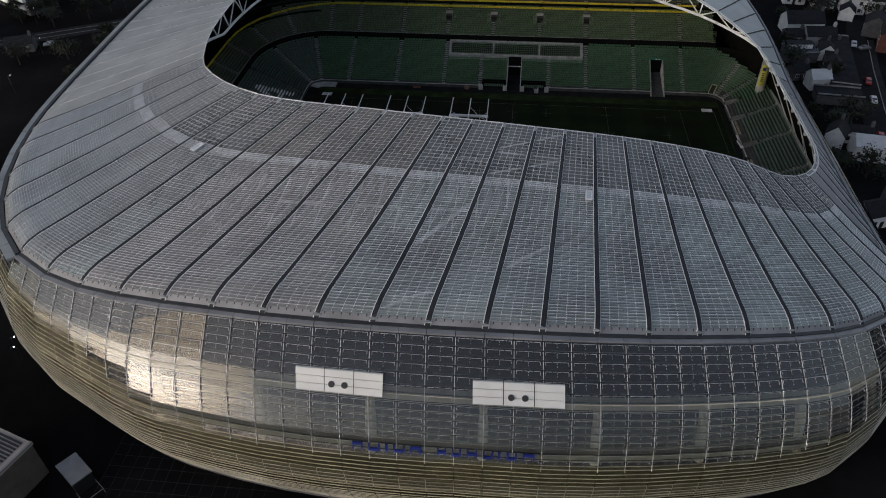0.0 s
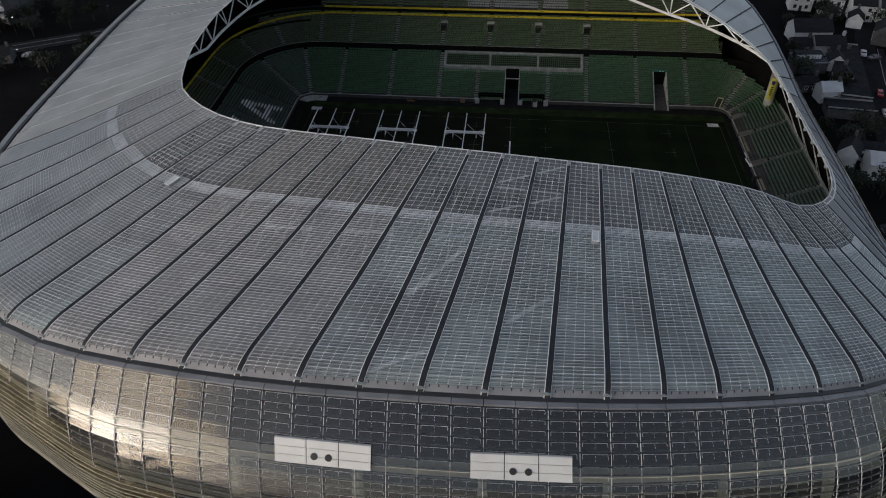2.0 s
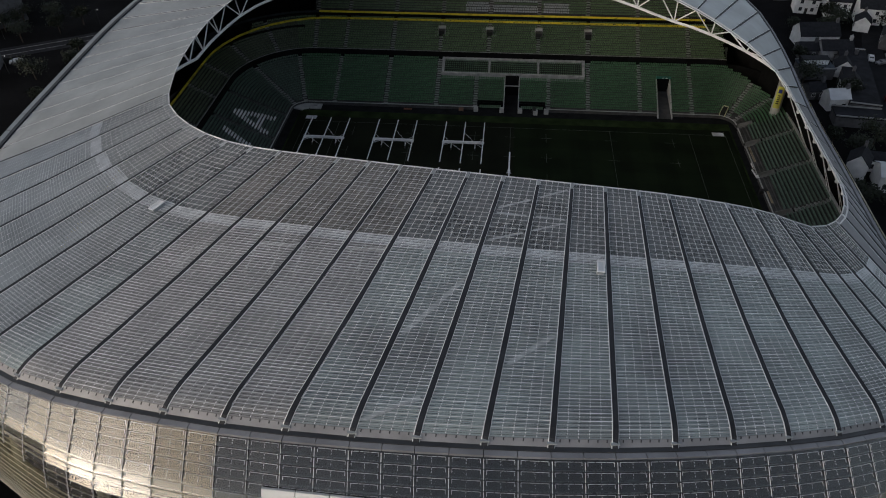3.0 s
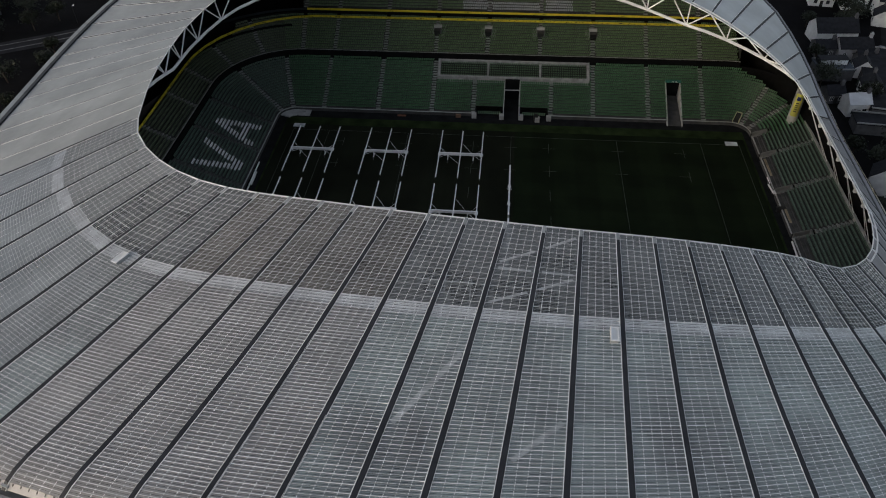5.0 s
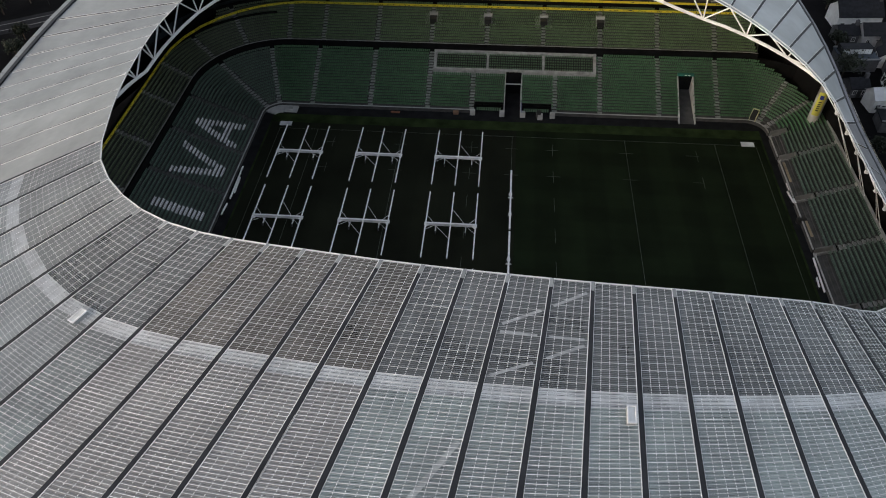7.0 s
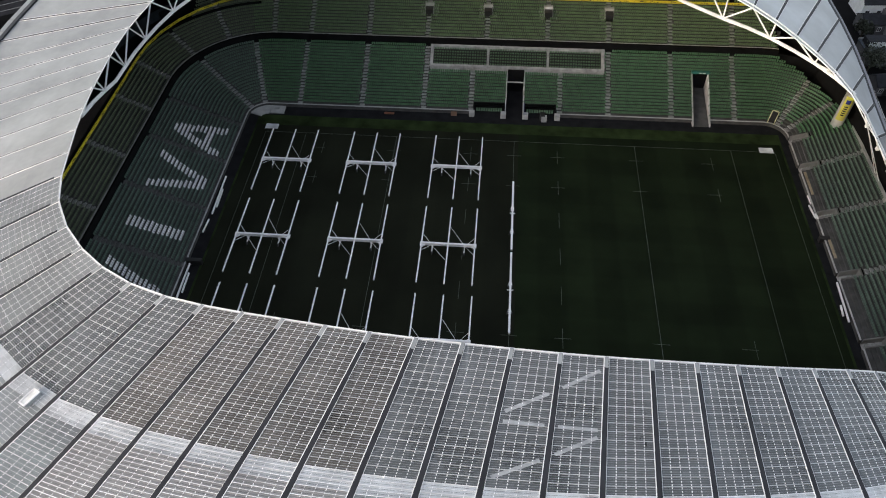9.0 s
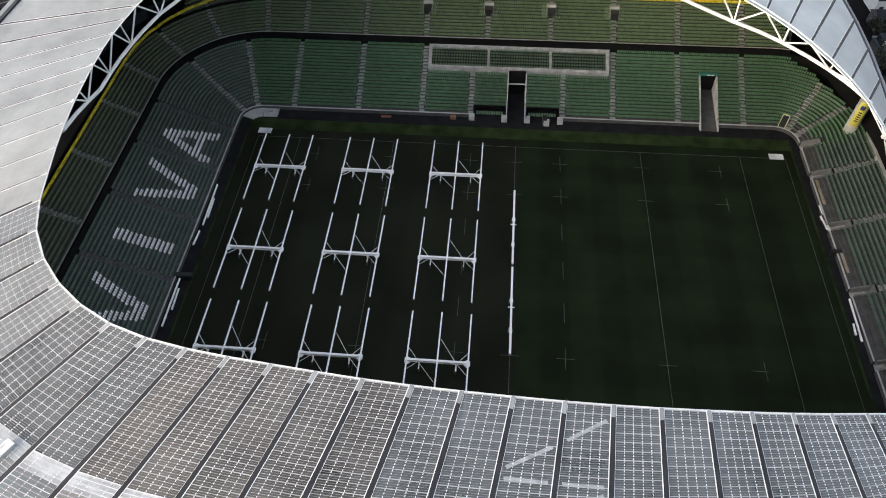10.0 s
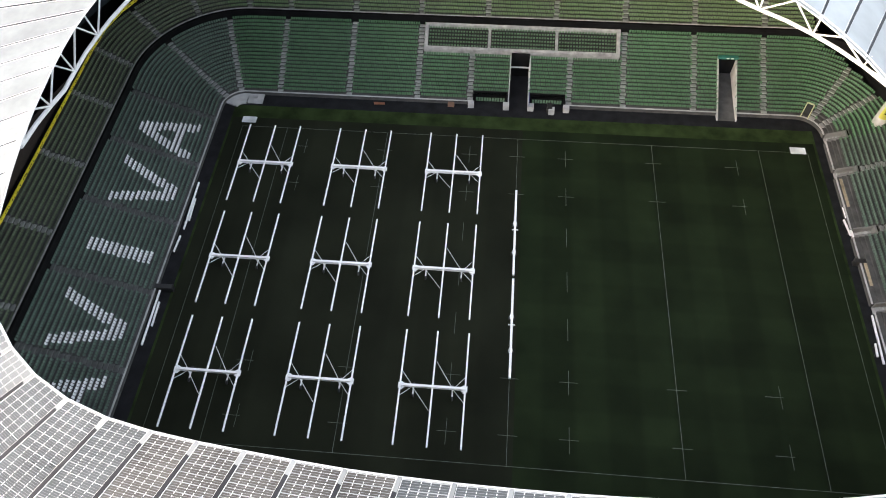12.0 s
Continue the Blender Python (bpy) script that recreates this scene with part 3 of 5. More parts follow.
def bowl(off, n=16):
    """Ring round the pitch, off metres behind the front wall."""
    x0, x1, y1, r = -66 - off, 64 + off, 45 + off, 5 + off
    pts = []
    for cx, cy, a0 in ((x1 - r, -y1 + r, -90), (x1 - r, y1 - r, 0), (x0 + r, y1 - r, 90), (x0 + r, -y1 + r, 180)):
        for k in range(n + 1):
            a = radians(a0 + 90 * k / n)
            pts.append((cx + r * math.cos(a), cy + r * math.sin(a)))
        if a0 == -90:
            pts += [(x1, y) for y in CUT_Y]
        if a0 == 0:
            pts += [(x, y1) for x in CUT_X]
    return np.array(pts)


def in_void(p):
    return any(x0 - 0.01 < p[0] < x1 + 0.01 and y0 - 0.01 < p[1] < y1 + 0.01 for x0, x1, y0, y1 in VOIDS)


def along(off, pitch):
    """Points at even steps along the ring, with the outward normal."""
    loop = bowl(off)
    loop = np.vstack([loop, loop[:1]])
    d = np.diff(loop, axis=0)
    arc = np.concatenate([[0], np.cumsum(np.linalg.norm(d, axis=1))])
    n = int(arc[-1] / pitch)
    at = (np.arange(n) + 0.5) * arc[-1] / n
    p = np.stack([np.interp(at, arc, loop[:, k]) for k in range(2)], -1)
    k = np.clip(np.searchsorted(arc, at) - 1, 0, len(d) - 1)
    t = d[k] / np.linalg.norm(d[k], axis=1)[:, None]
    return p, np.stack([t[:, 1], -t[:, 0]], -1)


ROW, RISE = 0.8, 0.37
LOW = dict(off=0.0, z=1.0, rows=20)
MID = dict(off=16.8, z=9.2, rows=15)
TOP = dict(off=30.8, z=16.9, rows=12)
TIERS = (("lower_tier", LOW, 0.37), ("middle_tier", MID, 0.42), ("upper_tier", TOP, 0.5))


def shown(name, r, p):
    """Whether row r of a tier exists at the points p."""
    p = np.atleast_2d(p)
    x = p[:, 0]
    if name == "lower_tier":
        return r < np.where(x < 62, 20, np.maximum(13.6, 20 - (x - 62) * 0.62))
    if name == "middle_tier":
        return (x < 63) & ~((x < -82.5) & (r > 9))
    return (p[:, 1] > 60) & (x < 60) & (x > -64)


def tier(name, spec, rise):
    g = Soup()
    for r in range(spec["rows"]):
        a, b = bowl(spec["off"] + r * ROW), bowl(spec["off"] + (r + 1) * ROW)
        z0, z1 = spec["z"] + (r - 1) * rise, spec["z"] + r * rise
        if r == 0:
            z0 = spec["z"] - 1.1
        n = len(a)
        for k in range(n):
            q = (k + 1) % n
            mid = (a[k] + a[q] + b[k] + b[q]) / 4
            if not shown(name, r, mid)[0] or (name == "lower_tier" and in_void(mid)):
                continue
            g.add([(*a[k], z0), (*a[q], z0), (*a[q], z1), (*a[k], z1), (*b[q], z1), (*b[k], z1)], [(0, 3, 2, 1), (3, 5, 4, 2)])
    ob = g.make(name, M_CONC)
    bm = bmesh.new()
    bm.from_mesh(ob.data)
    bmesh.ops.remove_doubles(bm, verts=bm.verts, dist=0.001)
    bm.to_mesh(ob.data)
    bm.free()
    return tagged(ob, "stepped dark concrete seating terrace of the stadium bowl", "terrace", kind="structure")


FAR_LOW = (-53.5, -38, -22.6, -11, 10.7, 22.4, 37.5, 52.3)
FAR_MID = (-53, -38, -23, -8, 7.2, 22.4, 37.5, 52.5)
END_S = (35.5, 22.3, 7.2, -8.5, -24, -39)
END_S_MID = (29.6, 13.7, -2.1, -17.9, -33.7)
END_N = (29, 14.2, -2.2, -18, -33)
CORNERS = [(-61, 40), (-61, -40), (59, 40), (59, -40)]


def in_aisle(p, far, wide=0.6):
    x, y = p[:, 0], p[:, 1]
    hit = np.zeros(len(p), bool)
    side, end_s, end_n = (x > -61) & (x < 59), x <= -61, x >= 59
    flat = np.abs(y) < 40
    for a in far:
        hit |= side & (np.abs(x - a) < wide)
    for a in END_S_MID if far is FAR_MID else END_S:
        hit |= end_s & flat & (np.abs(y - a) < wide)
    for a in END_N:
        hit |= end_n & flat & (np.abs(y - a) < wide)
    for cx, cy in CORNERS:
        corner = ((x - cx) * cx > 0) & ((y - cy) * cy > 0)
        for deg in ((24, 52) if cx > 0 else (5, 31, 57, 86) if far is FAR_MID else (32, 73)):
            d = np.array([math.copysign(math.cos(radians(deg)), cx), math.copysign(math.sin(radians(deg)), cy)])
            off = np.abs((x - cx) * d[1] - (y - cy) * d[0])
            hit |= corner & (off < wide)
    return hit


SEAT_V = np.array([(x, y, z) for x in (-0.2, 0.2) for y, z in ((-0.1, 0.40), (-0.1, 0.46), (0.12, 0.44), (0.22, 0.84), (0.28, 0.84), (0.2, 0.38))])
SEAT_F = [(0, 1, 7, 6), (1, 2, 8, 7), (2, 3, 9, 8), (3, 4, 10, 9), (4, 5, 11, 10), (0, 6, 11, 5), (0, 5, 2, 1), (5, 4, 3, 2), (6, 7, 8, 11), (11, 8, 9, 10)]


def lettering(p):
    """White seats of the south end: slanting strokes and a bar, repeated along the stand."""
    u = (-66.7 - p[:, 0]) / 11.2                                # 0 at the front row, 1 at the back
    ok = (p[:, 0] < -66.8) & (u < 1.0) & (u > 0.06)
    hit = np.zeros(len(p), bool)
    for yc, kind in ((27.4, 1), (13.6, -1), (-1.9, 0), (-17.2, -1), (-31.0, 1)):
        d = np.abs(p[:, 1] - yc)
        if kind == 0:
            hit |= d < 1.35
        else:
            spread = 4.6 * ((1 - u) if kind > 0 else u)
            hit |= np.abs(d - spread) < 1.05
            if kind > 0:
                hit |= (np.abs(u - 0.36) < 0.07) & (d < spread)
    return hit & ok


def seats():
    for name, spec, rise in TIERS:
        for colour in ("green", "white", "shaded green"):
            vs, count = [], 0
            for r in range(spec["rows"]):
                p, nrm = along(spec["off"] + (r + 0.5) * ROW, 0.54)
                keep = ~in_aisle(p, FAR_LOW if name == "lower_tier" else FAR_MID)
                keep &= shown(name, r, p)
                if name == "lower_tier":
                    for x0, x1, y0, y1 in VOIDS:
                        keep &= ~((p[:, 0] > x0) & (p[:, 0] < x1) & (p[:, 1] > y0) & (p[:, 1] < y1))
                    keep &= ~((p[:, 0] > 63) & (r < 2))
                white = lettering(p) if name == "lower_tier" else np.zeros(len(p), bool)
                if name == "upper_tier":                          # pale blocks of covered seats either side of the middle box
                    white = ((np.abs(np.abs(p[:, 0] - 0.2) - 12.3) < 3.9) & (r < 4)) | ((np.abs(p[:, 0] - 0.2) < 7.5) & (r < 6) & (r != 3))
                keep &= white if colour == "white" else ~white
                if colour != "white":
                    # end blocks that take the darker seat colours in place of shade
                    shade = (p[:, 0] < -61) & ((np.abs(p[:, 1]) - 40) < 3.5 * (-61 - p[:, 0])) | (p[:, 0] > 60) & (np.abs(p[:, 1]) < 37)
                    keep &= shade if colour == "shaded green" else ~shade
                p, nrm = p[keep], nrm[keep]
                if not len(p):
                    continue
                z = spec["z"] + r * rise
                t = np.stack([-nrm[:, 1], nrm[:, 0]], -1)
                xy = p[:, None, :] + SEAT_V[None, :, 0, None] * t[:, None, :] + SEAT_V[None, :, 1, None] * nrm[:, None, :]
                zz = np.broadcast_to(SEAT_V[None, :, 2] + z, xy.shape[:2])
                vs.append(np.concatenate([xy, zz[..., None]], -1).reshape(-1, 3))
                count += len(p)
            if not count:
                continue
            faces = (np.array([f for f in SEAT_F])[None] + 12 * np.arange(count)[:, None, None]).reshape(-1, 4)
            ob = obj("seat_rows", np.vstack(vs).tolist(), faces.tolist(), (M_SEAT_PALE if name == "upper_tier" else M_SEATW) if colour == "white" else (M_SEAT_SHADED if name == "lower_tier" else M_SEAT_MID_SHADED) if colour == "shaded green" else (M_SEAT if name == "lower_tier" else M_SEAT_MID))
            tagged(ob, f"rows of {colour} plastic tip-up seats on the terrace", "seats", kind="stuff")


for tier_name, tier_spec, tier_rise in TIERS:
    tier(tier_name, tier_spec, tier_rise)
seats()


# ---- pale aisles ----
def aisles():
    for name, spec, rise in TIERS:
        g = Soup()
        for r in range(spec["rows"]):
            off = spec["off"] + (r + 0.5) * ROW
            p, nrm = along(off, 0.3)
            sel = in_aisle(p, FAR_LOW if name == "lower_tier" else FAR_MID, 0.6)
            sel &= shown(name, r, p)
            for x0, x1, y0, y1 in VOIDS if name == "lower_tier" else ():
                sel &= ~((p[:, 0] > x0) & (p[:, 0] < x1) & (p[:, 1] > y0) & (p[:, 1] < y1))
            z = spec["z"] + r * rise
            for q, m in zip(p[sel], nrm[sel]):
                t = np.array([-m[1], m[0], 0])
                o = np.array([m[0], m[1], 0])
                c = np.array([q[0], q[1], z + 0.03])
                # lower steps of the closed end get their shade from the darker concrete
                in_shade = 1 if q[0] < -61 and abs(q[1]) < 40 and name == "lower_tier" else 0
                g.box(c, t * 0.16, o * 0.40, (0, 0, 0.03), in_shade)
                g.box(c - o * 0.2 + [0, 0, 0.1], t * 0.16, o * 0.16, (0, 0, 0.08), in_shade)
        tagged(g.make("aisle_steps", [M_AISLE, M_AISLE_SHADED]), "pale concrete stepped aisles between seat blocks", "aisle", kind="structure")


aisles()


# ---- lawn growing rigs ----
def grow_rig(at):
    rig = empty("grow_light_rig", "white wheeled pitch lighting rig with three long lamp bars on grass", "lighting rig", "grow light rigs", at=at)
    for x in (-5.45, 0, 5.45):
        for s in (-1, 1):
            g = Soup()
            g.block(x - 0.135, x + 0.135, *sorted((s * 0.12, s * 10.3)), 1.95, 2.15)
            g.block(x - 0.09, x + 0.09, *sorted((s * 0.12, s * 10.3)), 1.86, 1.95)
            g.make("lamp_bar", M_RIG, rig)
    g = Soup()
    g.block(-5.65, 5.65, -0.2, 0.2, 1.8, 2.22)
    g.block(-5.65, 5.65, -0.17, 0.17, 1.5, 1.8)
    g.make("main_beam", M_RIG, rig)
    for x in (-3.3, 3.3):
        g = Soup()
        g.tube([(x, -0.2, 1.6), (x, -0.2, 0.6)], 0.1)
        g.block(x - 0.12, x + 0.12, -1.4, 1.1, 0.45, 0.62)
        g.make("wheel_frame", M_RIG, rig)
        for y in (-1.2, 0.9):
            g = Soup()
            g.tube([(x - 0.13, y, 0.36), (x + 0.13, y, 0.36)], 0.36, 12)
            g.make("wheel", M_BLACK, rig)
    for a, b in (((-5.4, 2.6, 1.95), (-3.5, 0.2, 1.6)), ((-5.5, -2.0, 1.95), (-3.6, -0.2, 1.6)), ((-3.4, -0.1, 1.6), (-0.3, -4.2, 1.95)),
                 ((0.3, 4.6, 1.95), (3.3, 0.1, 1.6)), ((5.5, 2.2, 1.95), (3.6, 0.2, 1.6)), ((5.4, -2.6, 1.95), (3.5, -0.2, 1.6))):
        g = Soup()
        g.tube([a, b], 0.045, 6)
        g.make("tie_rod", M_RIG, rig)
    for x in (-5.3, 5.3):
        g = Soup()
        g.block(x - 0.5, x + 0.5, -0.5, 0.5, 1.7, 1.85)
        g.block(x - 0.25, x + 0.25, -0.7, 0.7, 1.6, 1.72)
        g.make("hinge_plate", M_RIG, rig)
    return rig


first_rig = grow_rig((-51.9, 23.35, 0))
for rx, ry in ((-51.55, 0.0), (-51.3, -23.3), (-32.3, 23.35), (-32.15, 0.0), (-31.9, -23.3), (-12.9, 23.35), (-12.9, 0.0), (-12.75, -23.3)):
    copy_thing(first_rig, pose(rx, ry, 0))


# ---- works on the facade ----
def on_facade(x, f, lift=0.45):
    """The point of the near facade at x."""
    near = [j for j in range(RIBS * 2) if facade_at(j, f)[0][1] < -20]
    j = min(near, key=lambda k: abs(facade_at(k, f)[0][0] - x))
    best = min((j + d / 20 for d in range(-25, 26)), key=lambda k: abs(facade_at(k, f)[0][0] - x))
    p, o = facade_at(best, f)
    return p + o * lift


def white_hatch(x0, x1):
    top = empty("vent_panel", "white louvred metal panel with two black exhaust holes on the facade", "vent panel", "facade vent panels")
    w = (x1 - x0) / 3
    tl, tr, bl, br = on_facade(x0, 0.101, 0.85), on_facade(x1, 0.101, 0.85), on_facade(x0 + 0.1, 0.177, 0.85), on_facade(x1 + 0.1, 0.177, 0.85)

    def spot(u, v):
        return (tl * (1 - u) + tr * u) * (1 - v) + (bl * (1 - u) + br * u) * v
    for c in range(3):
        for r in range(3):
            u0, u1, v0, v1 = (c + 0.015) / 3, (c + 0.985) / 3, r / 3, (r + 0.87) / 3
            a, b, e, d = spot(u0, v0), spot(u1, v0), spot(u1, v1) + [0, -0.08, 0], spot(u0, v1) + [0, -0.08, 0]
            back = np.array([0, 0.35, -0.15])
            obj("metal_sheet", [a, b, e, d, a + back, b + back, e + back, d + back],
                [(0, 3, 2, 1), (0, 1, 5, 4), (3, 7, 6, 2), (0, 4, 7, 3), (1, 2, 6, 5)], M_WHITE, top)
    g = Soup()
    g.add([spot(u, v) + [0, 0.2, -0.08] for u, v in ((0, 0), (1, 0), (1, 0.98), (0, 0.98))], [(0, 3, 2, 1)])
    g.make("backing", M_BLACK, top)
    for x in (x0 + w + 1.0, x0 + 2 * w - 1.2):
        p = spot((x - x0) / (x1 - x0), 0.62)
        n = np.array([0, -0.8, 0.6])
        g = Soup()
        g.tube([p - n * 0.2, p + n * 0.14], 0.46, 18)
        pipe = g.make("exhaust_pipe", M_FASCIA, top)
        # solid black disc in place of the shade inside the pipe
        g = Soup()
        g.tube([p + n * 0.1, p + n * 0.16], 0.41, 18)
        g.make("exhaust_mouth", M_BLACK, pipe)


white_hatch(-26.6, -14.7)
white_hatch(-3.0, 9.0)


def facade_sign():
    top = empty("facade_sign", "row of plain blue sign shapes fixed low on the facade", "sign")
    rnd = random.Random(3)
    x = -19.0
    for w in (1.5, 1.5, 0.5, 1.5, 1.5, 0, 1.3, 1.2, 1.5, 1.3, 0.5, 1.3, 1.7):
        if not w:
            x += 1.5
            continue
        strokes = ((0, 0.22, 0.397, 0.432), (w - 0.22, w, 0.397, 0.432), (0.22, w - 0.22, rnd.choice((0.398, 0.41, 0.421)), 0)) if w > 1 else ((0, 0.4, 0.397, 0.432),)
        for u0, u1, fa, fb in strokes:
            fb = fb or fa + 0.011
            a, b, c, d = on_facade(x + u0, fa, 0.7), on_facade(x + u1, fa, 0.7), on_facade(x + u1, fb, 0.7), on_facade(x + u0, fb, 0.7)
            back = np.array([0, 0.25, 0])
            obj("sign_stroke", [a, b, c, d, a + back, b + back, c + back, d + back], [(0, 3, 2, 1), (0, 1, 5, 4), (3, 7, 6, 2), (0, 4, 7, 3), (1, 2, 6, 5)], M_BLUE, top)
        x += w * 1.0 + 0.72


facade_sign()


def roof_hatch(i, s):
    base, ahead = roof_at(i, s), roof_at(i, s + 0.06)
    right = roof_at(i + 0.3, s) - base
    d = (ahead - base) / np.linalg.norm(ahead - base)
    r = right / np.linalg.norm(right)
    n = np.cross(r, d)
    n = n * np.sign(n[2])
    top = empty("roof_hatch", "pale grey box hatch on the roof sheet beside a rib", "hatch", "roof hatches")
    g = Soup()
    g.box(base + n * 0.3, d * 1.05, r * 0.5, n * 0.3)
    g.make("box", M_SMOOTH, top)
    g = Soup()
    for s in (-1, 1):
        g.box(base + n * 0.66 + r * s * 0.47, d * 1.12, r * 0.09, n * 0.08)
        g.box(base + n * 0.66 + d * s * 1.03, d * 0.09, r * 0.38, n * 0.08)
    g.make("rim", M_SEAM, top)
    g = Soup()
    g.box(base + n * 0.61, d * 0.94, r * 0.38, n * 0.02)
    g.make("lid", M_BAND, top)


roof_hatch(-0.2, 0.4)
roof_hatch(-11.34, 0.35)


# ---- lip truss ----
def truss():
    top = empty("lip_truss", "white tubular steel truss under the roof's inner lip", "truss", kind="structure")
    idx = [i for i in range(RIBS) if (LIPS[i][1] > -5 and LIPS[i][0] < 0) or (LIPS[i][1] > 22 and LIPS[i][0] >= 0)]
    idx = sorted(idx, key=lambda i: -math.atan2(LIPS[i][1] - 2, LIPS[i][0] + 5))
    idx = sorted(idx, key=lambda i: LIPS[i][0] if LIPS[i][0] > -70 else -200 + LIPS[i][1])
    n = len(idx)
    low = []
    for k, i in enumerate(idx):
        p = LIPS[i].copy()
        depth = 6.0 * min(1, 0.3 + k / 4.5) * min(1, 0.1 + (n - 1 - k) / 7)
        low.append(p + face_out(p) * 1.2 - np.array([0, 0, depth]))
    for k in range(n - 1):
        g = Soup()
        g.tube([low[k], low[k + 1]], 0.35, 10)
        g.make("lower_chord", M_STEEL, top)
        if k % 2 == 0 and k + 1 < n:
            for m in (k - 1, k, k + 1):
                if 0 <= m < n:
                    g = Soup()
                    g.tube([low[k], LIPS[idx[m]] + face_out(LIPS[idx[m]]) * (0.3 if m != k else 2.6) - np.array([0, 0, 0.0 if m != k else 0.9])], 0.17, 8)
                    g.make("brace", M_STEEL, top)
    return low


truss()


def north_supports():
    top = empty("north_bracing", "white steel struts between the low end terrace wall and roof lip", "bracing", kind="structure")
    for i in range(RIBS):
        p = LIPS[i]
        if p[0] > 58 and -30 < p[1] < 19:
            foot = np.array([75.6, p[1] + 1.0, 6.6])
            knee = p + np.array([1.6, 0.3, -2.6])
            pairs = [(p, knee, 0.12)]
            if i % 2:
                pairs += [(knee, foot, 0.09), (knee, foot + [0, 2.4, 0], 0.08)]
                pairs += [(knee, LIPS[i + 1] + [0.3, 0, -0.3], 0.11), (knee, LIPS[i - 1] + [0.3, 0, -0.3], 0.11)]
            for a, b, r in pairs:
                g = Soup()
                g.tube([a, b], r, 6)
                g.make("strut", M_STEEL, top)
            g = Soup()
            g.box(knee, (0.3, 0, 0), (0, 0.3, 0), (0, 0, 0.4))
            g.make("node_block", M_STEEL, top)


north_supports()


def banner_column():
    top = empty("banner_column", "grey concrete leg with a yellow banner down its face", "column")
    a, b = np.array([73.1, 40.0, 3.6]), np.array([72.4, 38.3, 16.0])
    g = Soup()
    g.tube([a, a + (b - a) * 0.5, b], 1.25, 24)
    g.make("leg", M_WALL, top, smooth=True)

    def face(lo, hi, a0, a1, r, m, name):
        vs, n = [], 9
        for f in (lo, hi):
            for k in range(n):
                w = radians(a0 + (a1 - a0) * k / (n - 1))
                for rr in (r, r - 0.06):
                    vs.append(a + (b - a) * f + rr * np.array([math.cos(w), math.sin(w), 0]))
        fs = [(2 * k, 2 * k + 2, 2 * n + 2 * k + 2, 2 * n + 2 * k) for k in range(n - 1)]
        fs += [(2 * k, 2 * k + 1, 2 * k + 3, 2 * k + 2) for k in range(n - 1)] + [(2 * n + 2 * k, 2 * n + 2 * k + 2, 2 * n + 2 * k + 3, 2 * n + 2 * k + 1) for k in range(n - 1)]
        obj(name, vs, fs, m, top)

    face(0.3, 0.86, 205, 285, 1.31, M_BANNER, "banner")
    face(0.7, 0.79, 225, 265, 1.34, M_BLUE, "banner_mark")
    for k in range(5):
        face(0.42 + k * 0.05, 0.445 + k * 0.05, 230, 260, 1.34, M_GLASS, "banner_mark")


banner_column()


# ---- front walls, boards and ledges of the bowl ----
def ring_wall(name, off, z0, z1, thick, m, label, keep, category="wall"):
    g = Soup()
    a, b = bowl(off), bowl(off + thick)
    n = len(a)
    for k in range(n):
        q = (k + 1) % n
        c = (a[k] + a[q]) / 2
        if keep(c):
            g.add([(*a[k], z0), (*a[q], z0), (*b[q], z0), (*b[k], z0), (*a[k], z1), (*a[q], z1), (*b[q], z1), (*b[k], z1)],
                  [(0, 1, 5, 4), (2, 3, 7, 6), (4, 5, 6, 7), (0, 4, 7, 3), (1, 2, 6, 5)])
    return tagged(g.make(name, m), label, category, kind="structure")


FRONT = (lambda c: not any(x0 < c[0] < x1 and c[1] > 44 for x0, x1, _, _ in VOIDS[:2] + VOIDS[3:5]) and not (c[0] > 63 and any(y0 < c[1] < y1 for _, _, y0, y1 in VOIDS[5:])))
ring_wall("front_wall", -0.3, -0.3, 0.85, 0.3, M_CONC, "low dark concrete wall before the front seats", FRONT)
ring_wall("coping", -0.34, 0.88, 1.0, 0.28, M_WALL, "pale coping of the low front wall", FRONT, "coping")
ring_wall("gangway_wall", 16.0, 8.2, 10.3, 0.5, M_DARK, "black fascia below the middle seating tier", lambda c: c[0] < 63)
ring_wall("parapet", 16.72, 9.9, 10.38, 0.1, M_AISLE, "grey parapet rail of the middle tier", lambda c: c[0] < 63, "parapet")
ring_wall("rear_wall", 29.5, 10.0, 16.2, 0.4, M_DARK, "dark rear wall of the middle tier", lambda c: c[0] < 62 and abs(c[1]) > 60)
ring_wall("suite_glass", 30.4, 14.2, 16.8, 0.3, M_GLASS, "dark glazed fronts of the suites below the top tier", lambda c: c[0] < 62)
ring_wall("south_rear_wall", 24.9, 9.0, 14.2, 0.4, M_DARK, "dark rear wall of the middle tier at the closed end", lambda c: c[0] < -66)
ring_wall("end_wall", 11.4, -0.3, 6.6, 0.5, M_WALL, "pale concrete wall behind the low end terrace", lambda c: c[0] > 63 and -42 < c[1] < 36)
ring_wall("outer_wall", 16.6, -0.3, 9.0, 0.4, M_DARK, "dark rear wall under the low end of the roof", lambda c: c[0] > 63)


def tier_end(y, s):
    g = Soup()
    for r in range(15):
        z = 9.2 + r * 0.42
        y0, y1 = s * (61.8 + r * 0.8), s * (62.6 + r * 0.8)
        g.block(62.9, 63.3, min(y0, y1), max(y0, y1), 8.0, z + 0.5)
    tagged(g.make("tier_end_wall", M_DARK), "dark stepped end wall of the middle tier", "wall", kind="structure")


tier_end(62, 1)
tier_end(62, -1)


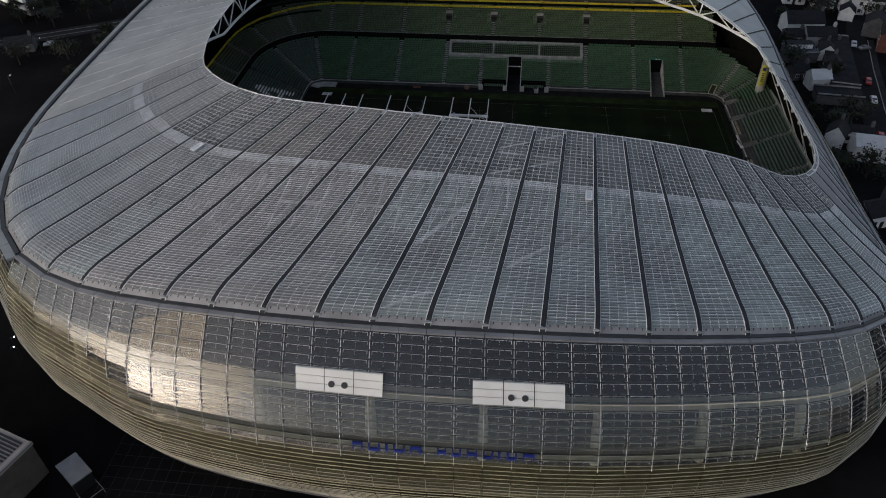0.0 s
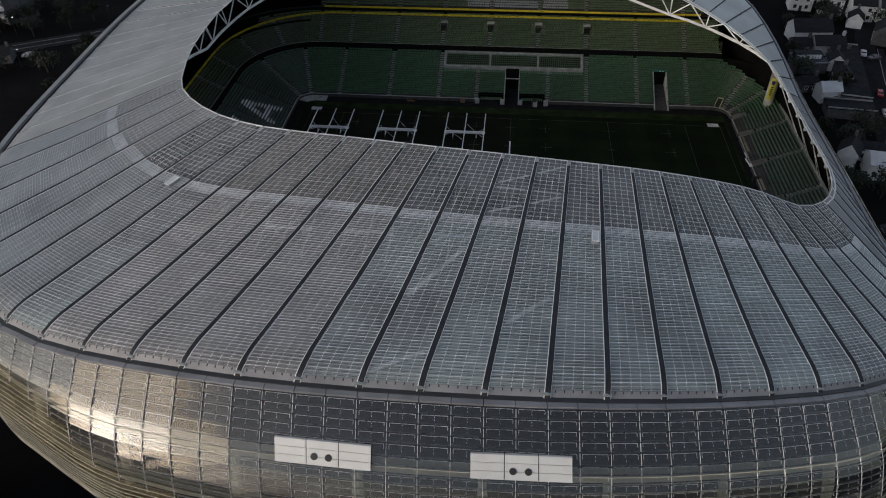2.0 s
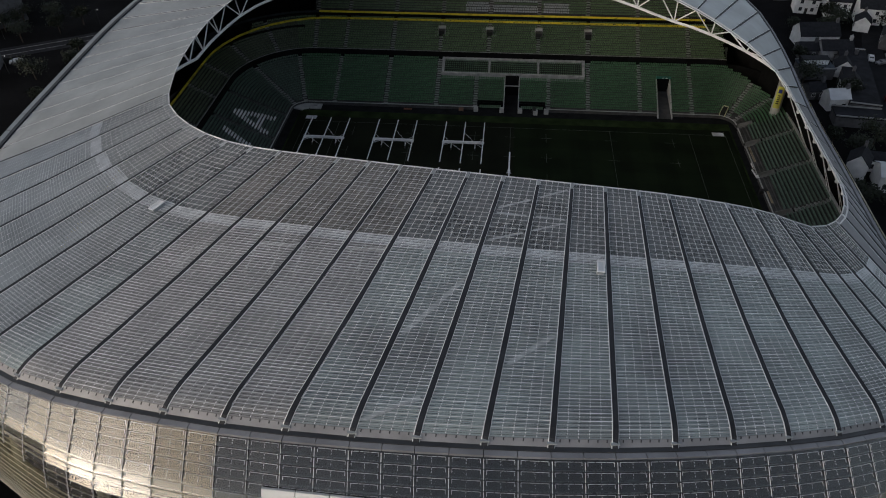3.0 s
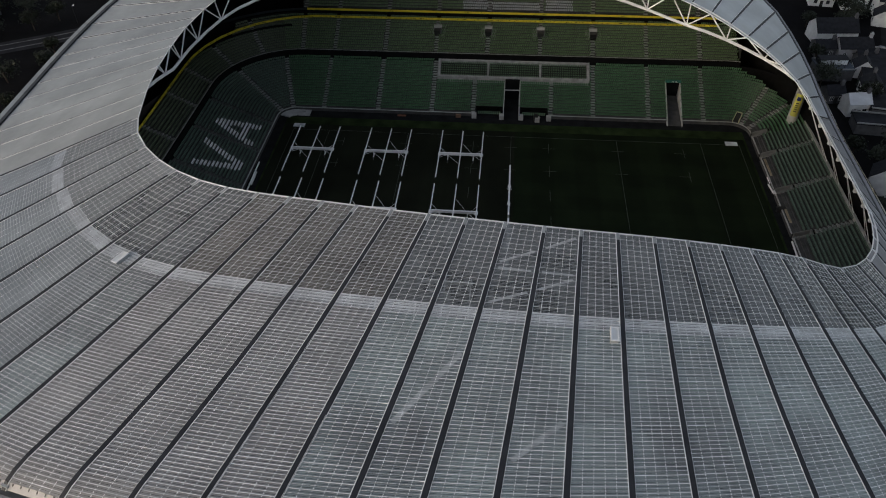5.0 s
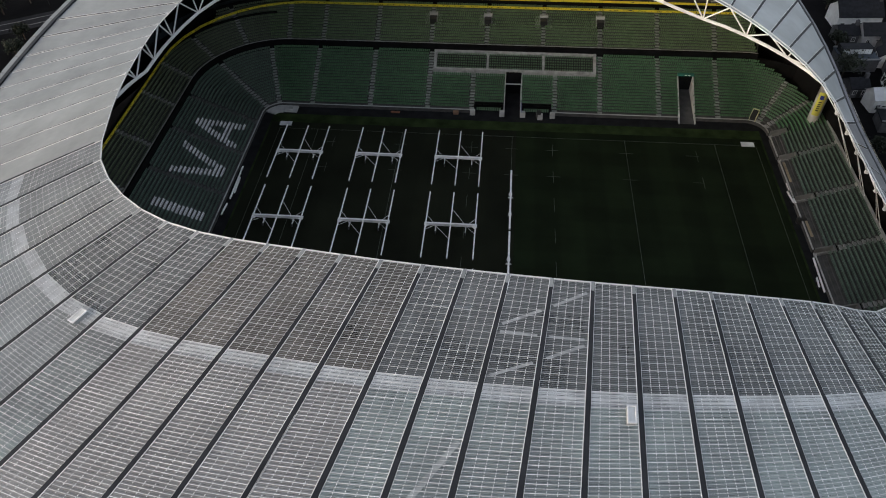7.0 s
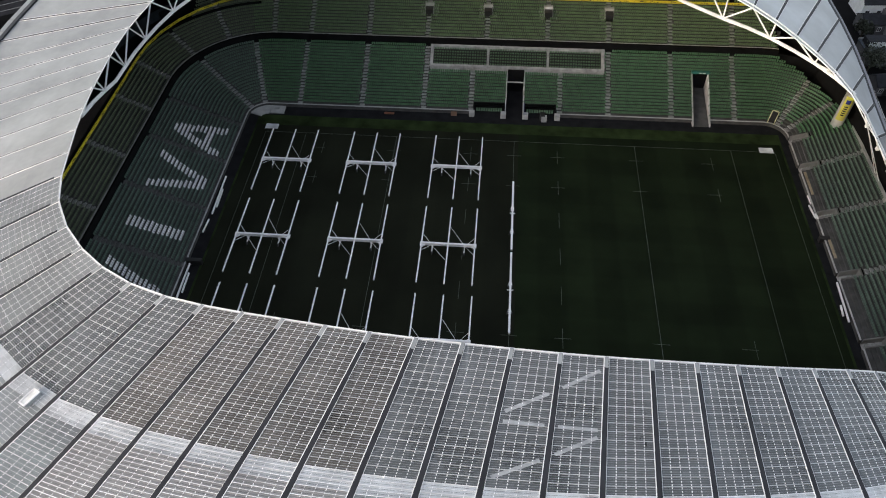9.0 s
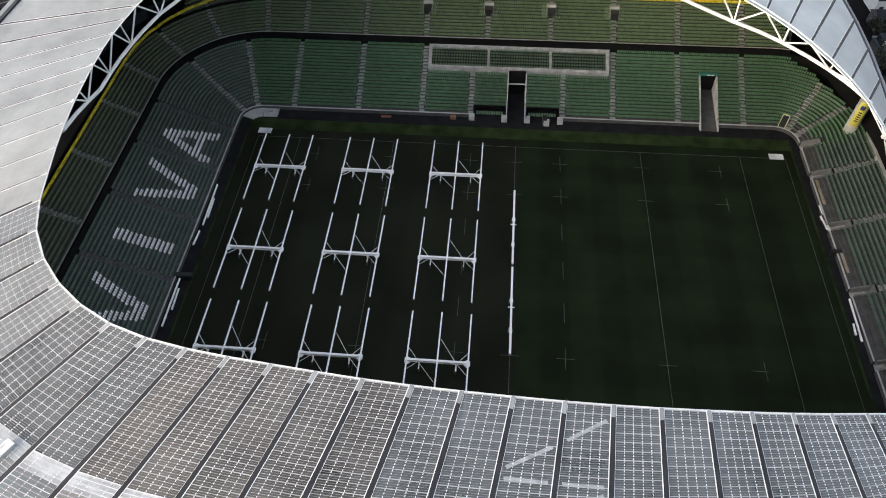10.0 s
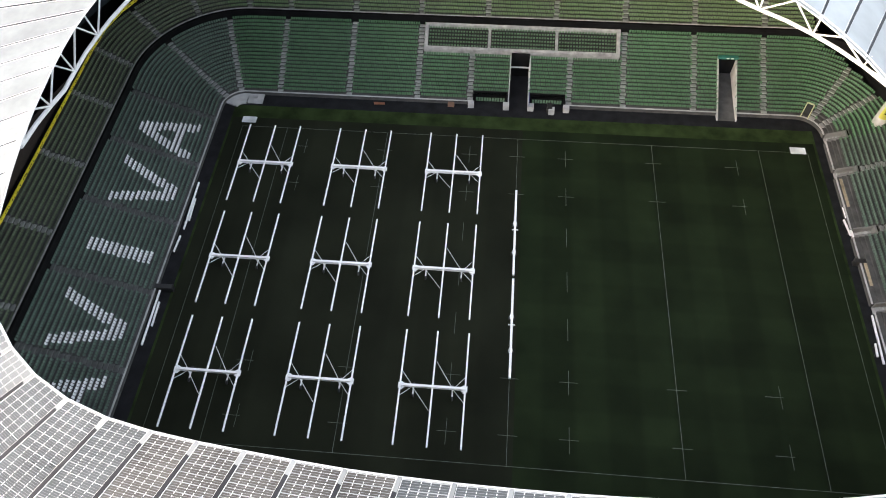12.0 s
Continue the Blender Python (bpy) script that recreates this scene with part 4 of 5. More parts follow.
def led_curve(back):
    """Line of the ribbon boards: along the far side, round the corner and down the closed end."""
    y1, x0, r = 71.8 + back, -90.0 - back, 30.0
    pts = [(x, y1, 15.4) for x in np.arange(58, x0 + r, -7.6)]
    for k in range(9):
        a = radians(90 + 90 * k / 8)
        pts.append((x0 + r + r * math.cos(a), y1 - r + r * math.sin(a), 15.4 - 1.6 * k / 8))
    pts += [(x0, y, 13.8) for y in np.arange(y1 - r - 7.6, -45, -7.6)]
    return [np.array(p) for p in pts]


def led_boards(back, lift, high, marks):
    pts = [p for p in led_curve(back) if back == 0 or p[0] > -66]
    for k, (a3, b3) in enumerate(zip(pts[:-1], pts[1:])):
        a3, b3 = a3 + [0, 0, lift], b3 + [0, 0, lift]
        board = empty("ribbon_board", "yellow advertising ribbon board with dark marks along the stand", "advertising board", f"ribbon boards {marks}")
        g = Soup()
        g.beam(a3 + (b3 - a3) * 0.004, b3 - (b3 - a3) * 0.004, 0.15, high)
        g.make("board", M_YELLOW, board)
        d = (b3 - a3) / np.linalg.norm(b3 - a3)
        n3 = np.cross(d, (0, 0, 1))
        n3 = n3 if n3 @ np.array([-a3[0] - 10, -a3[1], 0]) > 0 else -n3
        rnd = random.Random(k * 7 + marks)
        marks_at = (0.1, 0.16, 0.23, 0.32, 0.37, 0.55, 0.6, 0.64, 0.68, 0.72, 0.9) if marks == 1 else ((0.5, 0.54, 0.58, 0.62) if k % 3 == 0 else ())
        for u in marks_at:
            g = Soup()
            c = a3 + (b3 - a3) * (u + rnd.uniform(-0.02, 0.02)) + n3 * 0.1
            g.box(c + [0, 0, rnd.uniform(-0.2, 0.2) * high], (b3 - a3) * rnd.uniform(0.006, 0.018), n3 * 0.03, (0, 0, high * rnd.uniform(0.12, 0.24)))
            g.make("board_mark", M_BLACK, board)


led_boards(0.0, 0.5, 0.62, 1)
led_boards(3.2, 1.25, 0.6, 2)


# ---- openings in the stands ----
def low_z(y):
    """Height of the lower tier at y on the far side."""
    return 1.0 + 0.37 * (y - 45) / 0.8


def trench(name, x0, x1, y0, y1, label, ramp, roofed):
    top = empty(name, label, "tunnel", kind="structure")
    g = Soup()
    g.add([(x0, y0, 0.0), (x1, y0, 0.0), (x1, y1, ramp), (x0, y1, ramp)], [(0, 1, 2, 3)])
    g.make("tunnel_floor", M_TRACK if ramp == 0 else M_CONC, top)
    for x, w in ((x0, -0.25), (x1, 0.25)):
        g = Soup()
        a, b = sorted((x, x + w))
        vs = [(xx, yy, zz) for xx in (a, b) for yy, zz in ((y0, -0.3), (y1, -0.3), (y1, low_z(y1) + 0.55), (y0, low_z(y0) + 0.3))]
        g.add(vs, [(0, 1, 2, 3), (4, 7, 6, 5), (3, 2, 6, 7), (0, 3, 7, 4)])
        g.make("tunnel_wall", M_WALL, top)
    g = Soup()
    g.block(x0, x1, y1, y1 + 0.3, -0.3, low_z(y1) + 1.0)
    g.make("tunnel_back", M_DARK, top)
    if roofed:
        g = Soup()
        g.block(x0 - 0.3, x1 + 0.3, y1 - 0.5, y1 + 0.3, low_z(y1) + 0.6, low_z(y1) + 1.1)
        g.make("tunnel_lintel", mat("teal_board", (0.03, 0.16, 0.13), 0.5), top)
        g = Soup()
        for k in range(2):
            g.block(x0 + 1.5 + k * 0.9, x0 + 2.1 + k * 0.9, y1 - 0.53, y1 - 0.49, low_z(y1) + 0.75, low_z(y1) + 1.0)
        g.make("lintel_mark", M_WHITE, top)
    else:
        g = Soup()
        g.block(x0, x1, y1 - 1.6, y1 - 1.3, low_z(y1) - 1.6, low_z(y1) - 1.4)
        g.make("tunnel_rail", M_WALL, top)
        g = Soup()
        g.block(x1 + 0.26, x1 + 0.32, y0, y1 - 3, 0.0, 2.2)
        g.make("side_pad", M_BLUE, top)


trench("players_tunnel", -2.3, 1.8, 43.6, 54.4, "dark sunken tunnel between the seats with white side walls", 0, False)
trench("vehicle_tunnel", 42.7, 46.4, 43.2, 55.7, "concrete vehicle ramp cut through the lower terrace", 2.2, True)


def press_box():
    top = empty("press_box", "pale concrete press box with three bays of black desks and seats", "press box")
    y0, y1 = 54.8, 60.7

    def strip(x0, x1, ya, yb, h, m, name, z_off=0.0):
        g = Soup()
        za, zb = low_z(ya) + z_off, low_z(yb) + z_off
        vs = [(x, y, z) for x in (x0, x1) for y, z in ((ya, za - 1.4), (yb, zb - 1.4), (yb, zb + h), (ya, za + h))]
        g.add(vs, [(0, 3, 2, 1), (4, 5, 6, 7), (3, 7, 6, 2), (0, 4, 7, 3), (1, 2, 6, 5)])
        return g.make(name, m, top)
    strip(-21.9, 21.4, y0 + 0.45, y0 + 0.9, 0.7, M_AISLE, "front_wall")
    strip(-21.9, 21.4, y1 - 0.4, y1, 0.75, M_AISLE, "rear_wall")
    for x0, x1 in ((-21.9, -21.1), (20.6, 21.4)):
        strip(x0, x1, y0 + 0.9, y1 - 0.4, 0.75, M_AISLE, "end_wall")
    for x0, x1 in ((-7.7, -7.1), (7.2, 7.8)):
        strip(x0, x1, y0 + 0.9, y1 - 0.5, 0.35, M_AISLE, "gangway")
    for x0, x1 in ((-21.1, -7.7), (-7.1, 7.2), (7.8, 20.6)):
        strip(x0, x1, y0 + 0.9, y1 - 0.5, 0.02, M_BLACK, "deck", -0.25)
        for r in range(6):
            y = y0 + 1.0 + r * 0.74
            z = low_z(y)
            g = Soup()
            g.block(x0 + 0.15, x1 - 0.15, y, y + 0.25, z + 0.1, z + 0.5)
            g.make("desk", M_BLACK, top)
            n = int((x1 - x0) / 0.62)
            g = Soup()
            for k in range(n):
                x = x0 + 0.4 + k * (x1 - x0 - 0.8) / (n - 1)
                g.block(x - 0.2, x + 0.2, y + 0.36, y + 0.56, z + 0.2, z + 0.5)
                g.block(x - 0.2, x + 0.2, y + 0.54, y + 0.6, z + 0.2, z + 0.72)
            tagged(g.make("bench", M_SEATP, top), kind="stuff")


M_SEATP = mat("pale_green_seat", (0.12, 0.19, 0.12), 0.5, vary=0.15, island=0.3, bump=0)
press_box()


def dugout(x0, x1):
    top = empty("dugout", "recessed team bench with black back and pale green seats", "dugout", "dugouts")
    g = Soup()
    g.block(x0, x1, 46.6, 46.9, -0.2, 2.0)
    g.block(x0, x0 + 0.2, 44.6, 46.6, -0.2, 1.9)
    g.block(x1 - 0.2, x1, 44.6, 46.6, -0.2, 1.9)
    g.make("shell", M_DARK, top)
    g = Soup()
    g.block(x0, x1, 44.4, 46.6, -0.25, -0.02)
    g.make("dugout_floor", M_TRACK, top)
    n = 11
    for k in range(n):
        x = x0 + 0.8 + k * (x1 - x0 - 1.6) / (n - 1)
        g = Soup()
        g.block(x - 0.22, x + 0.22, 45.6, 46.0, 0.3, 0.42)
        g.block(x - 0.22, x + 0.22, 45.98, 46.08, 0.3, 0.95)
        g.make("bench_seat", M_SEATP, top)


dugout(-10.2, -2.7)
dugout(2.2, 9.8)


def pale_box(name, x, y, w, d, h, label, m=None, z=-0.06):
    g = Soup()
    g.block(x - w / 2, x + w / 2, y - d / 2, y + d / 2, z, z + h)
    return tagged(g.make(name, m or M_WALL), label, name.replace("_", " "))


for bx, by in ((-10.6, 44.2), (-2.9, 44.0), (2.5, 44.0), (10.2, 44.0), (7.0, 43.2)):
    pale_box("wall_block", bx, by, 1.3, 1.2, 1.3, "pale concrete block beside the team benches")
pale_box("dark_crate", 6.6, 43.9, 1.1, 1.6, 1.6, "dark crate standing at the edge of the track", M_BLACK)
pale_box("timber_crate", -15.0, 44.0, 1.4, 0.7, 0.9, "brown timber crate on the track", mat("crate_timber", (0.2, 0.12, 0.08), 0.8))
pale_box("timber_board", -31, 43.6, 2.4, 0.5, 0.3, "reddish timber board lying on the track", mat("red_timber", (0.22, 0.09, 0.05), 0.8))
for px, py in ((-58.9, 36.9), (58.1, 35.5)):
    top = pale_box("pit_cover", px, py, 3.1, 1.7, 0.12, "flat pale grey cover plate on the grass corner", M_BAND, 0.0)


def corner_platform():
    top = empty("corner_platform", "pale concrete platform with a kerb at the corner of the terrace", "platform")
    cx, cy, r = -61.0, 40.0, 4.7
    for a0, a1 in ((84, 110), (110, 135), (135, 160)):
        g = Soup()
        ring = [(cx + q * math.cos(radians(w)), cy + q * math.sin(radians(w))) for w in np.linspace(a0, a1, 5) for q in (r - 3.0, r)]
        n = len(ring)
        vs = [(x, y, z) for z in (-0.06, 0.28) for x, y in ring]
        fs = []
        for k in range(4):
            i0 = 2 * k
            fs += [(n + i0, n + i0 + 1, n + i0 + 3, n + i0 + 2), (i0, n + i0, n + i0 + 2, i0 + 2), (i0 + 1, i0 + 3, n + i0 + 3, n + i0 + 1)]
        fs += [(0, 1, n + 1, n), (n - 2, 2 * n - 2, 2 * n - 1, n - 1)]
        g.add(vs, fs)
        g.make("paving_slab", M_WALL, top)
    g = Soup()
    g.block(-60.6, -57.2, 41.9, 44.66, -0.06, 0.24)
    g.make("landing", M_WALL, top)
    g = Soup()
    g.block(-59.8, -58.6, 43.2, 44.0, 0.24, 0.4)
    g.make("drain_cover", M_AISLE, top)


corner_platform()


def mid_opening(x):
    top = empty("stair_opening", "dark stair opening with a pale lintel in the middle tier", "stair opening", "middle tier stair openings")
    # a solid black block stands for the shaded hollow of the stair
    g = Soup()
    g.block(x - 0.95, x + 0.95, 68.2, 70.4, 12.0, 14.0)
    g.make("opening", M_BLACK, top)
    g = Soup()
    g.block(x - 1.1, x + 1.1, 70.0, 70.7, 13.9, 14.7)
    g.make("lintel", M_WALL, top)
    for s in (-1, 1):
        for k in range(4):
            y = 68.2 + k * 0.8
            g = Soup()
            g.block(x + s * 1.05 - 0.12, x + s * 1.05 + 0.12, y, y + 0.79, 12.0, 13.3 + k * 0.42)
            g.make("cheek_wall", M_AISLE, top)
            g = Soup()
            g.block(x + s * 1.75 - 0.55, x + s * 1.75 + 0.55, y, y + 0.4, 12.0, 12.72 + k * 0.42)
            g.make("stair_step", M_AISLE, top)


for ox in (-23.0, -8.0, 7.2, 22.4):
    mid_opening(ox)


def corner_exit():
    top = empty("corner_exit", "small dark exit with a pale yellow frame in the corner terrace", "exit")
    u = np.array([math.cos(radians(62)), math.sin(radians(62)), 0.37 / 0.8])
    v = np.array([-math.sin(radians(62)), math.cos(radians(62)), 0.0])
    base = np.array([60.6, 44.2, 1.45])
    frame_m = mat("pale_yellow_paint", (0.5, 0.48, 0.3), 0.7)
    for s in (-1, 1):
        g = Soup()
        g.box(base + u * 1.25 + v * s * 0.75, u * 1.3, v * 0.1, (0, 0, 0.45))
        g.make("side_wall", frame_m, top)
    g = Soup()
    g.box(base + u * 2.5, u * 0.12, v * 0.65, (0, 0, 0.5))
    g.make("rear_wall", frame_m, top)
    # no hollow here: a black block paints the shade of the well
    g = Soup()
    g.box(base + u * 1.25 + [0, 0, 0.1], u * 1.15, v * 0.64, (0, 0, 0.3))
    g.make("stair_well", M_BLACK, top)


corner_exit()


M_KERBW = mat("grey_stair_wall", (0.16, 0.16, 0.155), 0.8, vary=0.2)


def end_opening(y):
    top = empty("end_stair", "pale concrete stair box set in the low end terrace", "stair box", "end terrace stair boxes")
    for s in (-1, 1):
        g = Soup()
        ya, yb = y + s * 0.82 - 0.13, y + s * 0.82 + 0.13
        vs = [(x, yy, z) for yy in (ya, yb) for x, z in ((64.1, -0.2), (67.6, -0.2), (67.6, 2.7), (64.1, 1.35))]
        g.add(vs, [(0, 1, 2, 3), (4, 7, 6, 5), (3, 2, 6, 7), (0, 3, 7, 4), (1, 5, 6, 2)])
        g.make("side_wall", M_KERBW, top)
    g = Soup()
    g.block(67.3, 67.6, y - 0.69, y + 0.69, -0.2, 2.7)
    g.make("rear_wall", M_KERBW, top)
    g = Soup()
    for k in range(6):
        g.block(64.0 + k * 0.55, 64.55 + k * 0.55, y - 0.69, y + 0.69, -0.2, 0.1 + k * 0.2)
    g.make("steps", M_AISLE, top)


for oy in (38.6, 29.0, 14.2, -2.2, -18.0):
    end_opening(oy)


# ---- things at the edge of the pitch ----
def folded_rig(y0, y1):
    rig = empty("folded_grow_light", "folded white pitch lighting rig on small wheels", "lighting rig", "folded grow lights")
    g = Soup()
    g.block(-0.2, 0.2, min(y0, y1), max(y0, y1), 1.2, 1.7)
    g.make("lamp_bar", M_RIG, rig)
    for u in (0.36, 0.7):
        y = y0 + (y1 - y0) * u
        g = Soup()
        g.add([(-0.55, y - 0.6, 0.3), (0.55, y - 0.6, 0.3), (0, y + 0.6, 1.4), (-0.4, y - 0.5, 0.4), (0.4, y - 0.5, 0.4), (0, y + 0.4, 1.1)],
              [(0, 1, 2), (3, 5, 4), (0, 2, 5, 3), (1, 4, 5, 2), (0, 3, 4, 1)])
        g.make("stand_frame", M_RIG, rig)
        for x in (-0.45, 0.45):
            g = Soup()
            g.tube([(x - 0.12, y - 0.5, 0.3), (x + 0.12, y - 0.5, 0.3)], 0.3, 10)
            g.make("wheel", M_BLACK, rig)
    g = Soup()
    y = y0 + (y1 - y0) * 0.48
    g.block(-0.6, 0.6, y - 0.08, y + 0.08, 1.3, 1.45)
    g.make("cross_bar", M_RIG, rig)


folded_rig(19.7, -0.1)
folded_rig(-1.0, -20.6)


def leaning_bar(x, y0, y1, dx=0.0):
    top = empty("spare_lamp_bar", "white spare lamp bar lying along the terrace wall", "lamp bar", "spare lamp bars")
    g = Soup()
    g.beam((x, y0, 0.55), (x + dx, y1, 0.55), 0.28, 0.3)
    g.make("bar", M_RIG, top)
    for u in (0.2, 0.8):
        g = Soup()
        y = y0 + (y1 - y0) * u
        g.block(x + dx * u - 0.2, x + dx * u + 0.2, y - 0.1, y + 0.1, -0.06, 0.42)
        g.make("foot", M_BLACK, top)


for lx, la, lb, ld in ((-64.9, 18.2, 6.4, 0.3), (-64.4, 14.0, 8.5, 0.2), (-64.8, 4.8, 1.0, -0.2), (-65.0, -7.6, -18.8, 0.2), (-64.4, -10, -15, 0.2),
                       (63.7, 20.6, 13.4, 0.4), (63.2, 17.6, 13.9, 0.5), (63.4, -3.4, -12.8, -0.3), (62.6, -9.0, -11.5, -0.2)):
    leaning_bar(lx, la, lb, ld)
pale_box("equipment_case", 64.1, 7.8, 2.6, 0.9, 1.3, "black equipment case by the terrace wall", M_BLACK)
pale_box("equipment_case", -64.3, -7.0, 3.4, 0.9, 1.3, "black equipment case by the terrace wall", M_BLACK)
pale_box("sand_bed", 65.2, 24.0, 1.8, 7.0, 0.95, "pale sandy ledge before the end terrace", mat("sandy_ledge", (0.3, 0.25, 0.17), 0.9, vary=0.4, scale=0.6), 0.2)
pale_box("sand_bed", 65.2, 5.0, 1.8, 5.0, 0.95, "pale sandy ledge before the end terrace", bpy.data.materials["sandy_ledge"], 0.2)


# ---- town ----
M_BRICK = mat("red_brick", (0.15, 0.055, 0.042), 0.85, vary=0.25, scale=1.5, fine=12)
M_RENDER = mat("white_render", (0.8, 0.8, 0.79), 0.8, vary=0.12, scale=0.6)
M_GREYWALL = mat("grey_render", (0.11, 0.11, 0.116), 0.9, spec=0.1, vary=0.25, scale=0.6)
M_PALEWALL = mat("pale_grey_render", (0.42, 0.42, 0.43), 0.85, vary=0.2, scale=0.6)
M_SLATE = mat("slate_roof", (0.02, 0.021, 0.025), 0.8, spec=0.15, vary=0.3, scale=1.0, fine=7, bump=0.4)
M_PALE_ROOF = mat("pale_roof", (0.5, 0.52, 0.55), 0.6, vary=0.15)
M_PLANT = mat("dark_foliage", (0.016, 0.022, 0.011), 0.8, vary=0.5, scale=0.8, island=0.5, bump=0)
M_BARK = mat("bark", (0.06, 0.045, 0.035), 0.9, vary=0.3)
M_PAVE = mat("paving", (0.03, 0.03, 0.033), 0.95, spec=0.05, vary=0.25, scale=0.3)
M_KERB = mat("kerb_stone", (0.25, 0.25, 0.25), 0.8)
M_CARS = [mat(f"car_paint_{n}", c, 0.25, spec=0.8, vary=0.04, bump=0) for n, c in (("white", (0.6, 0.6, 0.6)), ("grey", (0.14, 0.14, 0.15)), ("red", (0.3, 0.03, 0.03)))]


def house(x, y, yaw, length, width, eaves, ridge, wall, roof_m, label, chimneys=1, rows=2):
    h = empty("house", label, "house", "houses", at=(x, y, -0.35))
    h.rotation_euler = (0, 0, radians(yaw))
    l, w = length / 2, width / 2
    g = Soup()
    vs = [(sx * l, sy * w, z) for sx in (-1, 1) for sy in (-1, 1) for z in (0, eaves)] + [(-l, 0, ridge), (l, 0, ridge)]
    g.add(vs, [(0, 4, 5, 1), (2, 3, 7, 6), (0, 1, 8, 3, 2), (4, 6, 7, 9, 5)])
    g.make("wall", wall, h)
    for s in (-1, 1):
        g = Soup()
        e, t = 0.35, 0.16
        slope = (ridge - eaves) / w
        vs = [(sx * (l + 0.2), yy, zz + dz) for sx in (-1, 1) for yy, zz in ((0, ridge), (s * (w + e), eaves - slope * e)) for dz in (0, t)]
        g.add(vs, [(0, 2, 3, 1), (4, 5, 7, 6), (1, 3, 7, 5), (0, 4, 6, 2), (2, 6, 7, 3), (0, 1, 5, 4)])
        g.make("roof", roof_m, h)
    for k in range(chimneys):
        cx = (l - 0.6) * (1 - 2 * k)
        g = Soup()
        g.block(cx - 0.45, cx + 0.45, -0.4, 0.4, ridge - 1.0, ridge + 1.3)
        for q in (-0.2, 0.2):
            g.tube([(cx + q, 0, ridge + 1.3), (cx + q, 0, ridge + 1.7)], 0.12, 8)
        g.make("chimney", wall if wall is not M_RENDER else M_GREYWALL, h)
    n = max(2, int(length / 3.2))
    for r in range(rows):
        for k in range(n):
            cx = -l + length * (k + 0.5) / n
            for s in (-1, 1):
                z = 1.0 + r * 2.7
                if z + 1.3 > eaves:
                    continue
                win = Soup()
                win.block(cx - 0.55, cx + 0.55, s * w - 0.06, s * w + 0.06, z, z + 1.3)
                wo = win.make("window", M_WHITE if wall is not M_RENDER else M_GREYWALL, h)
                pane = Soup()
                for q in (-0.25, 0.25):
                    pane.block(cx + q - 0.2, cx + q + 0.2, s * w - 0.08, s * w + 0.08, z + 0.1, z + 1.2)
                pane.make("pane", M_GLASS, wo)
    d = Soup()
    d.block(-0.5, 0.5, -w - 0.07, -w + 0.02, 0, 2.05)
    d.make("door", M_BLACK, h)
    return h


WHITE_H = "white rendered two-storey house with dark slate roof"
GREY_H = "grey rendered house with dark slate roof and chimney"
for hx, hy, yaw, ln, wd, ev, rg, wl, rf, lb in (
        (102, 99, 4, 13, 8, 4.4, 7.4, M_RENDER, M_SLATE, WHITE_H), (105, 88.5, 4, 10, 6, 3.8, 6.0, M_PALEWALL, M_SLATE, GREY_H),
        (96.5, 89, 4, 6, 5.5, 3.2, 4.8, M_GREYWALL, M_SLATE, "low grey outbuilding with dark slate roof"), (107, 82, 4, 6, 4.5, 2.8, 4.2, M_GREYWALL, M_SLATE, "low grey outbuilding with dark slate roof"),
        (104, 76, 80, 5, 5, 3.4, 5.6, M_RENDER, M_SLATE, "small white gabled house with slate roof"), (102.5, 64, 80, 6, 5.5, 3.6, 6.0, M_RENDER, M_SLATE, "small white gabled house with slate roof"),
        (95, 54.5, 8, 6, 5, 4.0, 6.0, M_RENDER, M_PALE_ROOF, "small white house with pale grey roof"), (91, 61, 8, 5, 5, 3, 4.6, M_GREYWALL, M_SLATE, "low grey outbuilding with dark slate roof"),
        (117, 125, -8, 8, 7, 6, 8.4, M_RENDER, M_SLATE, WHITE_H), (126, 119, -8, 8, 7, 6, 8.4, M_RENDER, M_SLATE, WHITE_H), (107, 128, -8, 8, 7, 5.4, 7.8, M_RENDER, M_SLATE, WHITE_H),
        (122, 112, 70, 6, 5, 3.4, 5.4, M_RENDER, M_SLATE, "small white house with dark slate roof"), (135, 117, -8, 8, 7, 6, 8.4, M_RENDER, M_SLATE, WHITE_H), (143, 114, -8, 8, 7, 6, 8.4, M_PALEWALL, M_SLATE, GREY_H),
        (129, 86, 68, 11, 9, 6.0, 9.0, M_BRICK, M_SLATE, "red brick house with white gable and slate roof"), (127, 98, 68, 8, 7, 5, 7.5, M_GREYWALL, M_SLATE, GREY_H),
        (89.5, 19, 62, 6, 5, 4.6, 7.2, M_RENDER, M_SLATE, "white gabled house with slate roof"), (97.5, 14, -8, 10, 7, 4.6, 6.2, M_RENDER, M_PALE_ROOF, "white house with shallow pale grey roof"),
        (96, 22, -8, 8, 4, 3.6, 5.0, M_RENDER, M_SLATE, "white terraced house with dark slate roof"), (88, -16, 20, 8, 6, 4.0, 6.2, M_RENDER, M_SLATE, WHITE_H), (98, -8, 20, 8, 6, 4.0, 6.2, M_GREYWALL, M_SLATE, GREY_H),
        (120, 140, 5, 12, 8, 5, 7.8, M_RENDER, M_SLATE, WHITE_H), (136, 136, 5, 12, 8, 5, 7.8, M_GREYWALL, M_SLATE, GREY_H), (150, 130, 5, 12, 8, 5, 7.8, M_RENDER, M_SLATE, WHITE_H),
        (104, 141, 5, 12, 8, 5, 7.8, M_GREYWALL, M_SLATE, GREY_H), (-176, 62, 20, 9, 6, 3.2, 5, M_GREYWALL, M_SLATE, GREY_H)):
    house(hx, hy, yaw, ln, wd, ev, rg, wl, rf, lb)


